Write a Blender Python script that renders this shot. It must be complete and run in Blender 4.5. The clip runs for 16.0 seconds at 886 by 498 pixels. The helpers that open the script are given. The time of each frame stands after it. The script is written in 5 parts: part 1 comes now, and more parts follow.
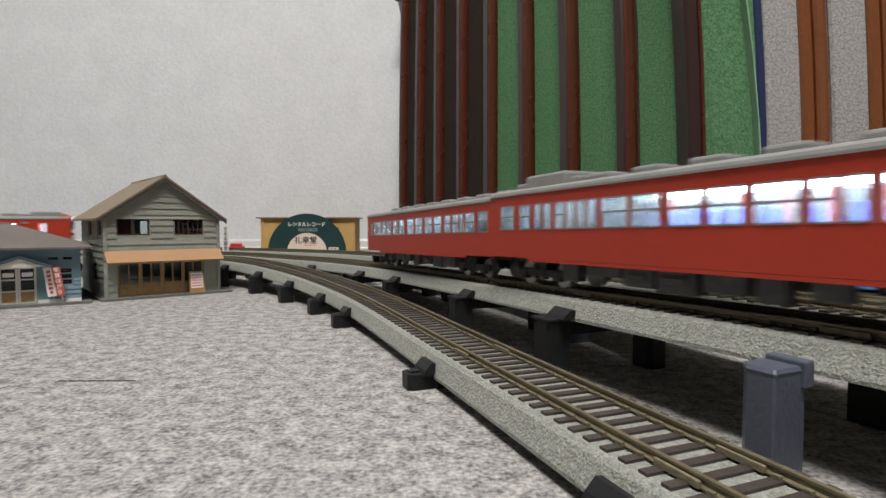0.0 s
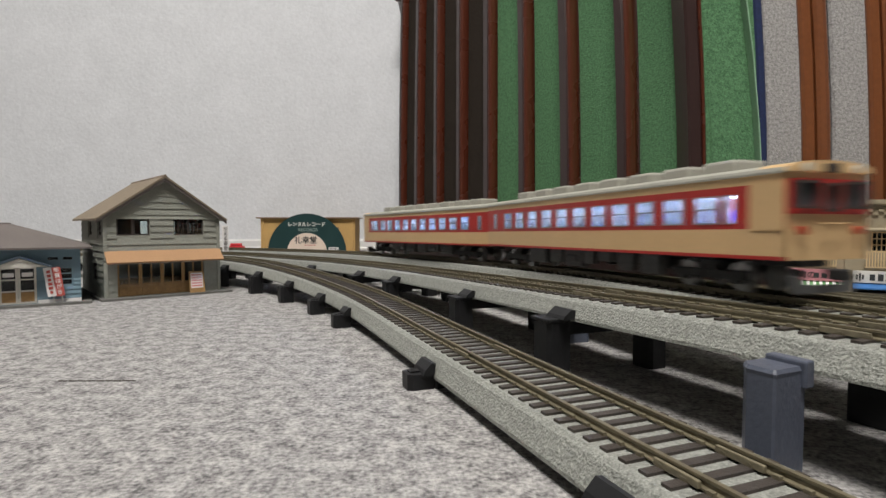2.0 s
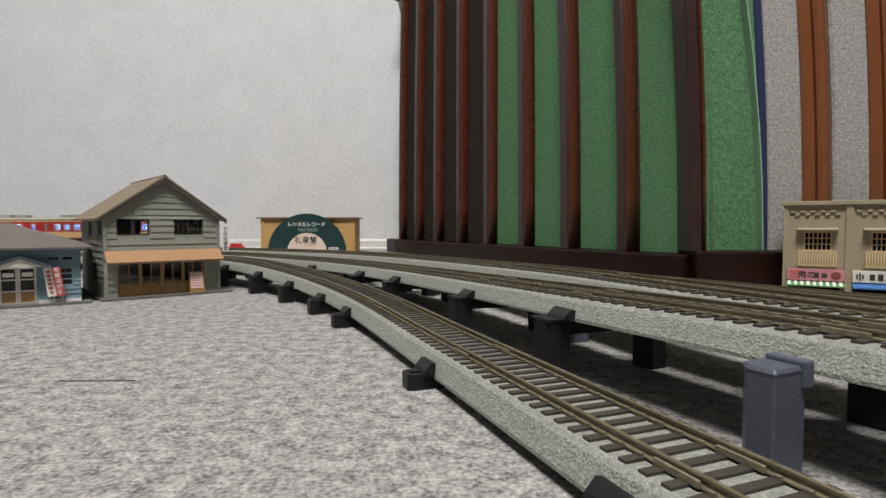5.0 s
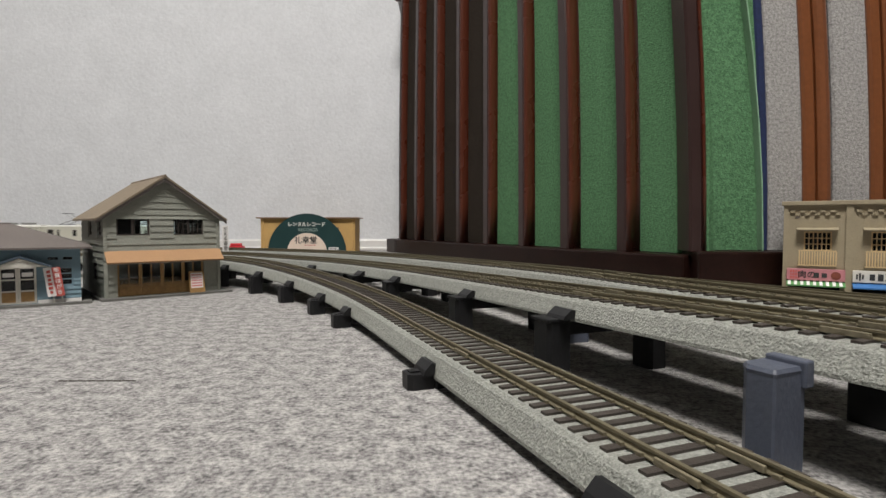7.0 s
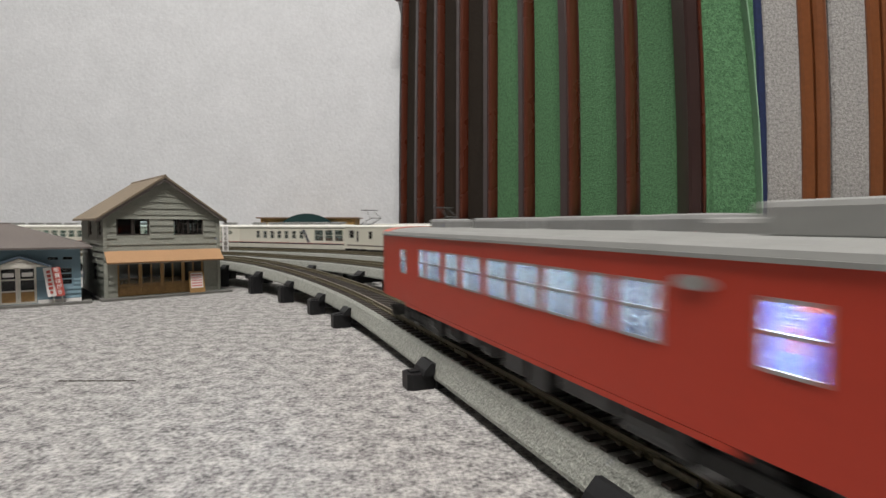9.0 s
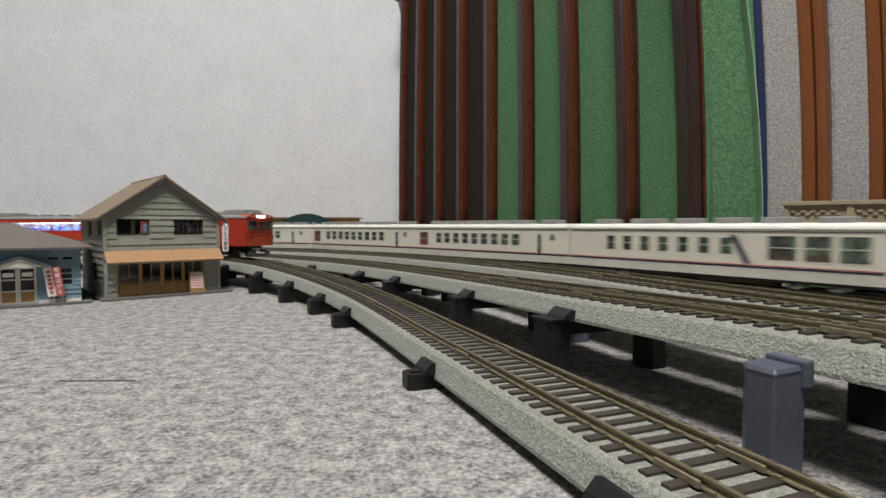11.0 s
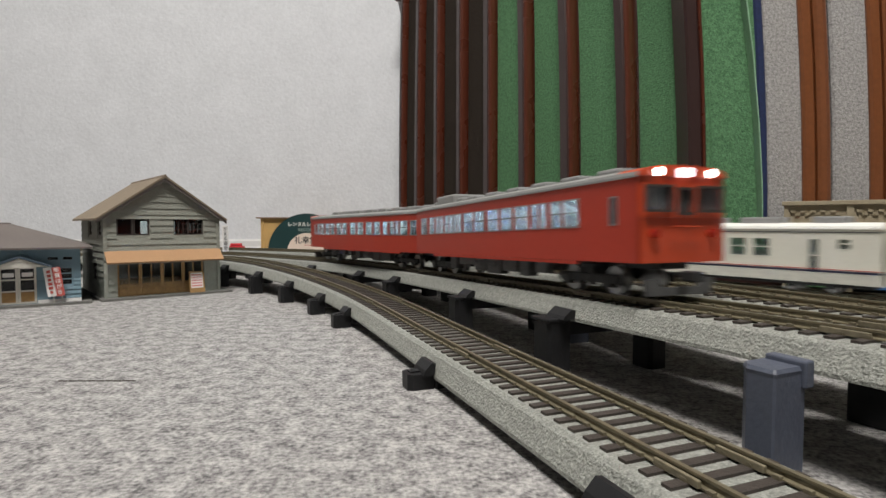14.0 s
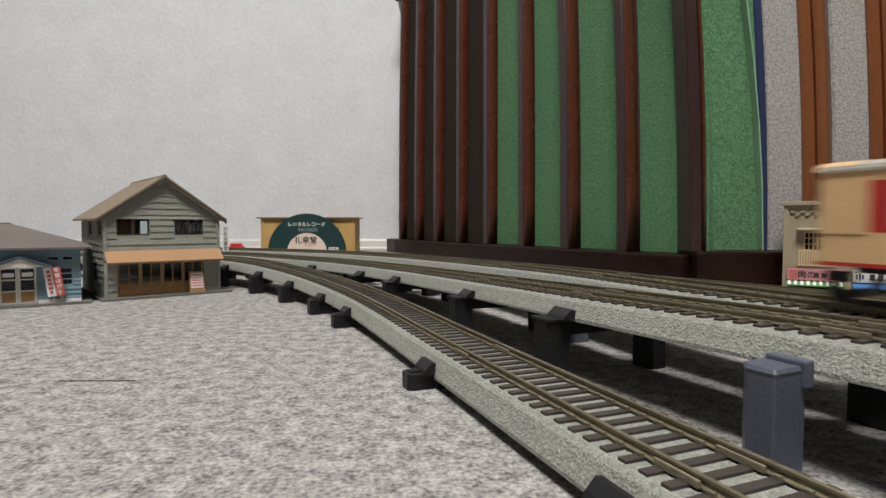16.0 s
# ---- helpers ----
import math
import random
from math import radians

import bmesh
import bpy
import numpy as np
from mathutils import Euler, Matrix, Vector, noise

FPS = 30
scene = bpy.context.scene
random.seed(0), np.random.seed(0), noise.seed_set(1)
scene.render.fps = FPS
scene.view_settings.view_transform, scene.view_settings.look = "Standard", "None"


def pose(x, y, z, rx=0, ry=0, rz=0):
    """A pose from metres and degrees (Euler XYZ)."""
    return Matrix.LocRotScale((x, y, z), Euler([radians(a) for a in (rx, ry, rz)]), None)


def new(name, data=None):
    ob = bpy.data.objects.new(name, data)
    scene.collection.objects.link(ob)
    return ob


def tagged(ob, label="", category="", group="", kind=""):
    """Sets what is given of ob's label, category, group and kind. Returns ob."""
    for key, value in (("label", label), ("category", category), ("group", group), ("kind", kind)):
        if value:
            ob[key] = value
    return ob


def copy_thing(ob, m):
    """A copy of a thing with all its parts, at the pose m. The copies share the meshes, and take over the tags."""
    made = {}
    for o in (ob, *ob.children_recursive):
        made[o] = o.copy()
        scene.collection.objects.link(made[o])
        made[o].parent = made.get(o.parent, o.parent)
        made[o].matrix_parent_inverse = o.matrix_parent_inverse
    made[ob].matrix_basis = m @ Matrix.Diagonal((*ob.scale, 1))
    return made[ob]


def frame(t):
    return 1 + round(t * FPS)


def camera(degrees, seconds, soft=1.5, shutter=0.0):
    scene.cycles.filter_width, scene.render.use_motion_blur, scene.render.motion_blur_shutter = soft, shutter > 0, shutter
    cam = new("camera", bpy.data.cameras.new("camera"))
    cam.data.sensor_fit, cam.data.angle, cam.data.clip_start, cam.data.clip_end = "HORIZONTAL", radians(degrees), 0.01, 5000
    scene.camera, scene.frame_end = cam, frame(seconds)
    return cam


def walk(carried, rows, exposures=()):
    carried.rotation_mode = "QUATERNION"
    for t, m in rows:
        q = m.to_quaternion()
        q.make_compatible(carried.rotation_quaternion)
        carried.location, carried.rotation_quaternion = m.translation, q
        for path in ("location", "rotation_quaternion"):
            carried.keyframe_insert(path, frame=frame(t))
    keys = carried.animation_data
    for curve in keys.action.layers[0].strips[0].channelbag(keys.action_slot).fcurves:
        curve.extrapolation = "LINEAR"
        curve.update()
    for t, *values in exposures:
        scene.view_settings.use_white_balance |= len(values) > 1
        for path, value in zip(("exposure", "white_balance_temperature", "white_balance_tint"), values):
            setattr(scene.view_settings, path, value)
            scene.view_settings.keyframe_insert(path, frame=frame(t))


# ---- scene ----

# ---- camera: stands still, low over the carpet ----
cam = camera(78.5, 16.0, shutter=0.5)
EYE = (0.0, 0.0, 0.053)
TILT = 2.446
walk(cam, [(0.0, pose(*EYE, 90 - TILT, 0, 0)), (16.0, pose(*EYE, 90 - TILT, 0, 0))], exposures=[(0.0, 0.0), (16.0, 0.0)])

# ---- world and lamps ----
world = bpy.data.worlds.new("room_dark")
scene.world = world
world.use_nodes = True
world.node_tree.nodes["Background"].inputs[0].default_value = (0.75, 0.8, 0.9, 1)
world.node_tree.nodes["Background"].inputs[1].default_value = 0.08

LAMPS = [(-0.16, -0.62, 83.0)]
for lx, ly, watts in LAMPS:
    ld = bpy.data.lights.new("ceiling_lamp", "AREA")
    ld.shape, ld.size, ld.size_y, ld.energy = "RECTANGLE", 0.8, 0.6, watts
    ld.color = (1.0, 0.97, 0.93)
    lo = new("ceiling_lamp", ld)
    lo.matrix_world = pose(lx, ly, 2.33)


# ---- materials ----
def rgb(c):
    return (c[0], c[1], c[2], 1.0)


def mat(name, color, rough=0.6, metal=0.0, vary=0.15, scale=60.0, fine=600.0, bump=0.0, second=None, spec=None, coat=0.0, bump_scale=None, bump_dist=0.001):
    """A surface with variation at two scales and fine relief."""
    m = bpy.data.materials.new(name)
    m.use_nodes = True
    nt = m.node_tree
    n, l = nt.nodes, nt.links
    b = n["Principled BSDF"]
    b.inputs["Roughness"].default_value = rough
    b.inputs["Metallic"].default_value = metal
    if spec is not None:
        b.inputs["Specular IOR Level"].default_value = spec
    b.inputs["Coat Weight"].default_value = coat
    tc = n.new("ShaderNodeTexCoord")
    big, small = n.new("ShaderNodeTexNoise"), n.new("ShaderNodeTexNoise")
    big.inputs["Scale"].default_value, small.inputs["Scale"].default_value = scale, fine
    big.inputs["Detail"].default_value, small.inputs["Detail"].default_value = 4, 3
    l.new(tc.outputs["Object"], big.inputs["Vector"])
    l.new(tc.outputs["Object"], small.inputs["Vector"])
    add = n.new("ShaderNodeMath")
    add.operation = "ADD"
    l.new(big.outputs["Fac"], add.inputs[0])
    l.new(small.outputs["Fac"], add.inputs[1])
    ramp = n.new("ShaderNodeMapRange")
    ramp.inputs["From Min"].default_value, ramp.inputs["From Max"].default_value = 0.7, 1.3
    l.new(add.outputs[0], ramp.inputs["Value"])
    mix = n.new("ShaderNodeMix")
    mix.data_type = "RGBA"
    lo_c = second if second else tuple(max(0, v * (1 - vary)) for v in color)
    hi_c = color if second else tuple(min(1, v * (1 + vary)) for v in color)
    mix.inputs[6].default_value, mix.inputs[7].default_value = rgb(lo_c), rgb(hi_c)
    l.new(ramp.outputs[0], mix.inputs[0])
    l.new(mix.outputs[2], b.inputs["Base Color"])
    rr = n.new("ShaderNodeMapRange")
    rr.inputs["To Min"].default_value, rr.inputs["To Max"].default_value = max(0, rough - 0.08), min(1, rough + 0.08)
    l.new(big.outputs["Fac"], rr.inputs["Value"])
    l.new(rr.outputs[0], b.inputs["Roughness"])
    if bump:
        bp = n.new("ShaderNodeBump")
        bp.inputs["Strength"].default_value = bump
        bp.inputs["Distance"].default_value = bump_dist
        src = small
        if bump_scale:
            src = n.new("ShaderNodeTexNoise")
            src.inputs["Scale"].default_value = bump_scale
            src.inputs["Detail"].default_value = 4
            l.new(tc.outputs["Object"], src.inputs["Vector"])
        l.new(src.outputs["Fac"], bp.inputs["Height"])
        l.new(bp.outputs[0], b.inputs["Normal"])
    return m


def glow(name, color, strength):
    m = mat(name, color, 0.4)
    b = m.node_tree.nodes["Principled BSDF"]
    b.inputs["Emission Color"].default_value = rgb(color)
    b.inputs["Emission Strength"].default_value = strength
    return m


def glass(name, tint=(0.9, 0.95, 0.95), rough=0.05):
    """Thin clear plastic: mostly see-through with a gloss."""
    m = bpy.data.materials.new(name)
    m.use_nodes = True
    n, l = m.node_tree.nodes, m.node_tree.links
    out = n["Material Output"]
    n.remove(n["Principled BSDF"])
    tr, gl, mx, fr = n.new("ShaderNodeBsdfTransparent"), n.new("ShaderNodeBsdfGlossy"), n.new("ShaderNodeMixShader"), n.new("ShaderNodeFresnel")
    tr.inputs[0].default_value = rgb(tint)
    gl.inputs["Roughness"].default_value = rough
    fr.inputs[0].default_value = 1.45
    l.new(fr.outputs[0], mx.inputs[0])
    l.new(tr.outputs[0], mx.inputs[1])
    l.new(gl.outputs[0], mx.inputs[2])
    l.new(mx.outputs[0], out.inputs[0])
    return m


CARPET = mat("grey_carpet", (0.55, 0.53, 0.51), 0.95, vary=0.3, scale=190, fine=760, bump=1.0, second=(0.125, 0.12, 0.12), spec=0.1, bump_scale=1500)
WALLPAPER = mat("wallpaper", (0.73, 0.74, 0.76), 0.85, vary=0.06, scale=14, fine=120, bump=0.7, spec=0.2, bump_scale=170, bump_dist=0.0014)
WHITE = mat("white_vinyl", (0.74, 0.73, 0.71), 0.5, vary=0.04)
BALLAST = mat("ballast", (0.37, 0.375, 0.335), 0.62, vary=0.3, scale=700, fine=2100, bump=0.8, second=(0.175, 0.18, 0.160), bump_scale=1500)
SLEEPER = mat("sleeper_plastic", (0.046, 0.037, 0.031), 0.6, vary=0.3, scale=300, fine=2000, bump=0.2)
CHAIR = mat("chair_plastic", (0.165, 0.142, 0.092), 0.55, vary=0.2, scale=300)
RAIL = mat("rail_metal", (0.165, 0.142, 0.090), 0.42, metal=0.3, vary=0.2, scale=90, fine=900)
BLACK = mat("black_plastic", (0.012, 0.012, 0.013), 0.5, vary=0.2, scale=120, bump=0.05, spec=0.3)
GREYBLUE = mat("blue_grey_plastic", (0.075, 0.085, 0.115), 0.5, vary=0.12, scale=90, bump=0.12, bump_scale=900)
WOOD_DARK = mat("dark_stained_wood", (0.036, 0.017, 0.015), 0.38, vary=0.08, scale=12, fine=300, bump=0.1, coat=0.2)
WOOD_TRAY = mat("near_black_wood", (0.016, 0.0062, 0.0045), 0.34, vary=0.3, scale=30, fine=300, spec=0.22)
WOOD_RED = mat("varnished_wood", (0.088, 0.023, 0.012), 0.28, vary=0.06, scale=12, fine=300, bump=0.08, coat=0.3)
WOOD_ORANGE = mat("orange_wood", (0.19, 0.064, 0.022), 0.36, vary=0.12, scale=14, fine=280, bump=0.08, coat=0.2)
FELT_GREEN = mat("green_felt", (0.102, 0.220, 0.110), 0.95, vary=0.42, scale=420, fine=1100, bump=1.0, spec=0.1, bump_scale=700)
FELT_BROWN = mat("brown_felt", (0.036, 0.028, 0.022), 0.95, vary=0.3, scale=420, fine=1100, bump=1.0, spec=0.1, bump_scale=700)
FELT_GREY = mat("grey_felt", (0.36, 0.348, 0.335), 0.95, vary=0.42, scale=420, fine=1100, bump=1.0, spec=0.1, bump_scale=600)
FELT_NAVY = mat("navy_felt", (0.012, 0.022, 0.075), 0.9, vary=0.2, scale=240)
# ceiling and unseen walls: greyed so less light bounces into the shadows
CEIL = mat("ceiling_grey_white", (0.50, 0.50, 0.49), 0.9, vary=0.03)
UNSEEN_WALL = mat("unseen_wall", (0.38, 0.37, 0.36), 0.9, vary=0.05, scale=14)
RED = mat("red_train_paint", (0.43, 0.044, 0.023), 0.45, vary=0.05, scale=40, fine=500, spec=0.3)
CREAM = mat("cream_train_paint", (0.66, 0.44, 0.22), 0.4, vary=0.05, scale=40)
RED_DEEP = mat("deep_red_paint", (0.42, 0.025, 0.02), 0.4, vary=0.05, scale=40)
IVORY = mat("ivory_train_paint", (0.62, 0.60, 0.51), 0.42, vary=0.05, scale=40)
ROOF_GREY = mat("grey_roof_paint", (0.25, 0.25, 0.24), 0.6, vary=0.1, scale=80)
ROOF_LIGHT = mat("light_roof_paint", (0.80, 0.785, 0.73), 0.55, vary=0.06, scale=80)
UNDER = mat("underframe_grey", (0.075, 0.075, 0.075), 0.6, vary=0.3, scale=160)
UNDER_BLACK = mat("underframe_black", (0.02, 0.02, 0.02), 0.6, vary=0.3, scale=160)
STEEL = mat("steel", (0.4, 0.4, 0.4), 0.35, metal=0.8)
NAVY = mat("navy_stripe", (0.015, 0.017, 0.045), 0.4)
LINE_DARK = mat("dark_roof_line", (0.06, 0.06, 0.055), 0.5)
SEAT_BLUE = mat("blue_seat", (0.02, 0.06, 0.5), 0.6, vary=0.1, scale=200)
LIT_WHITE = glow("cabin_light", (0.76, 0.95, 1.0), 21.0)
LIT_BLUE = glow("bluish_cabin_light", (0.62, 0.74, 1.0), 30.0)
LIT_SOFT = glow("soft_cabin_light", (0.75, 0.90, 1.0), 24.0)
LIT_HEAD = glow("headlight_glow", (1.0, 0.93, 0.9), 9.0)
PANE = glass("clear_pane")


def milky(name, tint, cloud):
    """Thick moulded window plastic that scatters the cabin's light."""
    m = glass(name, tint, 0.1)
    n, l = m.node_tree.nodes, m.node_tree.links
    tr = [k for k in n if k.type == "BSDF_TRANSPARENT"][0]
    mx = [k for k in n if k.type == "MIX_SHADER"][0]
    tl, m2 = n.new("ShaderNodeBsdfTranslucent"), n.new("ShaderNodeMixShader")
    tl.inputs[0].default_value = rgb((0.9, 0.95, 1.0))
    m2.inputs[0].default_value = cloud
    l.new(tr.outputs[0], m2.inputs[1])
    l.new(tl.outputs[0], m2.inputs[2])
    l.new(m2.outputs[0], mx.inputs[1])
    return m


PANE_LIT = milky("moulded_window_plastic", (0.92, 0.96, 1.0), 0.08)
PANE_DARK = glass("smoked_pane", (0.45, 0.48, 0.5))


# ---- mesh helpers ----
def box(bm, x0, x1, y0, y1, z0, z1, bevel=0.0, m=None):
    """A box, its edges softened, at the pose m."""
    mm = Matrix.Translation(((x0 + x1) / 2, (y0 + y1) / 2, (z0 + z1) / 2)) @ Matrix.Diagonal((x1 - x0, y1 - y0, z1 - z0, 1))
    r = bmesh.ops.create_cube(bm, size=1.0, matrix=(m @ mm) if m else mm)
    if bevel:
        es = list({e for v in r["verts"] for e in v.link_edges})
        bmesh.ops.bevel(bm, geom=es, offset=bevel, segments=2, affect="EDGES", profile=0.5)


def cyl(bm, r, p0, p1, seg=16, r2=None):
    """A rod or cone from p0 to p1."""
    p0, p1 = Vector(p0), Vector(p1)
    d = p1 - p0
    m = Matrix.Translation((p0 + p1) / 2) @ d.to_track_quat("Z", "Y").to_matrix().to_4x4()
    bmesh.ops.create_cone(bm, cap_ends=True, segments=seg, radius1=r, radius2=r if r2 is None else r2, depth=d.length, matrix=m)


def prism(bm, outline, axis, a, b):
    """An outline in two axes drawn out along the third, from a to b."""
    def at(u, v, w):
        return {"x": (w, u, v), "y": (u, w, v), "z": (u, v, w)}[axis]
    va = [bm.verts.new(at(u, v, a)) for u, v in outline]
    vb = [bm.verts.new(at(u, v, b)) for u, v in outline]
    bm.faces.new(va)
    bm.faces.new(list(reversed(vb)))
    k = len(outline)
    for i in range(k):
        bm.faces.new((va[i], vb[i], vb[(i + 1) % k], va[(i + 1) % k]))
    bmesh.ops.recalc_face_normals(bm, faces=bm.faces[:])


def holed(bm, u0, u1, v0, v1, holes, place, thick):
    """A panel over u, v with rectangular openings through it; place(u, v, w) gives the point, w the depth."""
    us = sorted({u0, u1, *[h[0] for h in holes], *[h[1] for h in holes]})
    vs = sorted({v0, v1, *[h[2] for h in holes], *[h[3] for h in holes]})
    us = [u for u in us if u0 <= u <= u1]
    vs = [v for v in vs if v0 <= v <= v1]

    def full(i, j):
        if not (0 <= i < len(us) - 1 and 0 <= j < len(vs) - 1):
            return False
        cu, cv = (us[i] + us[i + 1]) / 2, (vs[j] + vs[j + 1]) / 2
        return not any(h[0] < cu < h[1] and h[2] < cv < h[3] for h in holes)
    memo = {}

    def vert(i, j, k):
        if (i, j, k) not in memo:
            memo[i, j, k] = bm.verts.new(place(us[i], vs[j], thick * k))
        return memo[i, j, k]
    for i in range(len(us) - 1):
        for j in range(len(vs) - 1):
            if not full(i, j):
                continue
            bm.faces.new([vert(i, j, 0), vert(i + 1, j, 0), vert(i + 1, j + 1, 0), vert(i, j + 1, 0)])
            bm.faces.new([vert(i, j + 1, 1), vert(i + 1, j + 1, 1), vert(i + 1, j, 1), vert(i, j, 1)])
            for (ni, nj, a, b) in ((i - 1, j, (i, j + 1), (i, j)), (i + 1, j, (i + 1, j), (i + 1, j + 1)), (i, j - 1, (i, j), (i + 1, j)), (i, j + 1, (i + 1, j + 1), (i, j + 1))):
                if not full(ni, nj):
                    bm.faces.new([vert(*b, 0), vert(*a, 0), vert(*a, 1), vert(*b, 1)])
    bmesh.ops.recalc_face_normals(bm, faces=bm.faces[:])


def mesh_of(name, bm, material, smooth=False):
    me = bpy.data.meshes.new(name)
    bm.to_mesh(me)
    bm.free()
    me.materials.append(material)
    if smooth:
        me.polygons.foreach_set("use_smooth", [True] * len(me.polygons))
    return me


def part(name, bm, material, parent=None, label="", smooth=False, m=None):
    """One mesh object, under a thing or part if parent is given."""
    ob = new(name, mesh_of(name, bm, material, smooth))
    if parent:
        ob.parent = parent
    if m:
        ob.matrix_basis = m
    if label:
        tagged(ob, label)
    return ob


def thing(name, m, label, category, group="", kind=""):
    ob = new(name)
    ob.empty_display_size = 0.01
    ob.matrix_basis = m
    return tagged(ob, label, category, group, kind)


def slab(name, x0, x1, y0, y1, z0, z1, material, label, category, kind="structure"):
    bm = bmesh.new()
    box(bm, x0, x1, y0, y1, z0, z1)
    return tagged(part(name, bm, material), label, category, kind=kind)


# ---- the room ----
WALL_Y = 1.215
slab("floor", -4.2, 4.2, -5.2, WALL_Y + 0.1, -0.05, 0.0, CARPET, "mottled grey needle-felt carpet on the floor", "floor")
slab("wall_north", -4.2, 4.2, WALL_Y, WALL_Y + 0.1, 0.0, 2.4, WALLPAPER, "off-white wall with rough textured wallpaper", "wall")
# walls and ceiling out of view, added to close the room and limit bounce
slab("wall_south", -4.2, 4.2, -5.3, -5.2, 0.0, 2.4, UNSEEN_WALL, "unseen grey wall, darkened to cut bounced light", "wall")
slab("wall_west", -4.3, -4.2, -5.3, WALL_Y + 0.1, 0.0, 2.4, UNSEEN_WALL, "unseen grey wall, darkened to cut bounced light", "wall")
slab("wall_east", 4.2, 4.3, -5.3, WALL_Y + 0.1, 0.0, 2.4, UNSEEN_WALL, "unseen grey wall, darkened to cut bounced light", "wall")
slab("ceiling", -4.3, 4.3, -5.3, WALL_Y + 0.1, 2.4, 2.5, CEIL, "unseen ceiling, greyed to cut bounced light", "ceiling")


def build_baseboard():
    bm = bmesh.new()
    y = WALL_Y
    prism(bm, [(y, 0), (y - 0.008, 0), (y - 0.008, 0.003), (y - 0.004, 0.006), (y - 0.004, 0.019), (y - 0.002, 0.0228), (y, 0.0228)], "x", -4.2, -0.1)
    tagged(part("baseboard", bm, WHITE), "low white vinyl baseboard along the wall", "baseboard", kind="structure")


build_baseboard()


def build_seam():
    bm = bmesh.new()
    rnd = random.Random(4)
    x = -0.131
    while x < -0.105:
        w = 0.001 + rnd.random() * 0.002
        y = 0.1828 + 0.012 * (x + 0.118) + (rnd.random() - 0.5) * 0.0003
        box(bm, x, x + w, y - 0.0002, y + 0.0002, 0.0001, 0.0004)
        x += w + rnd.random() * 0.0006
    tagged(part("carpet_seam", bm, mat("seam_shade", (0.10, 0.085, 0.075), 0.95)), "short brown pulled thread in the carpet", "thread")


build_seam()


def build_ceiling_light(x, y):
    t = thing("ceiling_light", Matrix.Translation((x, y, 2.4)), "square white ceiling light fixture, switched on", "ceiling light", "ceiling lights")
    bm = bmesh.new()
    holed(bm, -0.43, 0.43, -0.33, 0.33, [(-0.41, 0.41, -0.31, 0.31)], lambda u, v, w: (u, v, -0.065 + w), 0.06)
    part("frame", bm, WHITE, t)
    bm = bmesh.new()
    box(bm, -0.405, 0.405, -0.305, 0.305, -0.05, -0.045)
    part("diffuser", bm, glow("diffuser_glow", (1.0, 0.97, 0.93), 4.0), t, "glowing diffuser panel")


for lx, ly, watts in LAMPS:
    build_ceiling_light(lx, ly)


# ---- tracks ----
def closed_curve(points, step=0.004):
    """A smooth closed line through points, sampled at even steps: places and running length."""
    p = np.array(points, float)
    k = len(p)
    out = []
    for i in range(k):
        a, b, c, d = p[(i - 1) % k], p[i], p[(i + 1) % k], p[(i + 2) % k]
        t1 = np.linalg.norm(b - a) ** 0.5
        t2 = t1 + np.linalg.norm(c - b) ** 0.5
        t3 = t2 + np.linalg.norm(d - c) ** 0.5
        for t in np.linspace(t1, t2, 60, endpoint=False):
            a1 = (t1 - t) / t1 * a + t / t1 * b
            a2 = (t2 - t) / (t2 - t1) * b + (t - t1) / (t2 - t1) * c
            a3 = (t3 - t) / (t3 - t2) * c + (t - t2) / (t3 - t2) * d
            b1 = (t2 - t) / t2 * a1 + t / t2 * a2
            b2 = (t3 - t) / (t3 - t1) * a2 + (t - t1) / (t3 - t1) * a3
            out.append((t2 - t) / (t2 - t1) * b1 + (t - t1) / (t2 - t1) * b2)
    out = np.array(out + [out[0]])
    run = np.concatenate([[0], np.cumsum(np.linalg.norm(np.diff(out, axis=0), axis=1))])
    total = run[-1]
    m = int(total / step)
    s = np.linspace(0, total, m, endpoint=False)
    pts = np.stack([np.interp(s, run, out[:, j]) for j in range(3)], 1)
    w = 7
    pad = np.concatenate([pts[-w:], pts, pts[:w]])
    pts = np.stack([np.convolve(pad[:, j], np.ones(2 * w + 1) / (2 * w + 1), "valid") for j in range(3)], 1)
    return pts, total


class Track:
    """A closed line of rail heads; s runs from its first point along the visible stretch, from near to far."""
    def __init__(self, points):
        self.pts, self.total = closed_curve(points)

    def at(self, s):
        k = len(self.pts)
        f = (s / self.total % 1.0) * k
        i = int(f) % k
        return Vector(self.pts[i]).lerp(Vector(self.pts[(i + 1) % k]), f - int(f))

    def way(self, s):
        return (self.at(s + 0.006) - self.at(s - 0.006)).normalized()


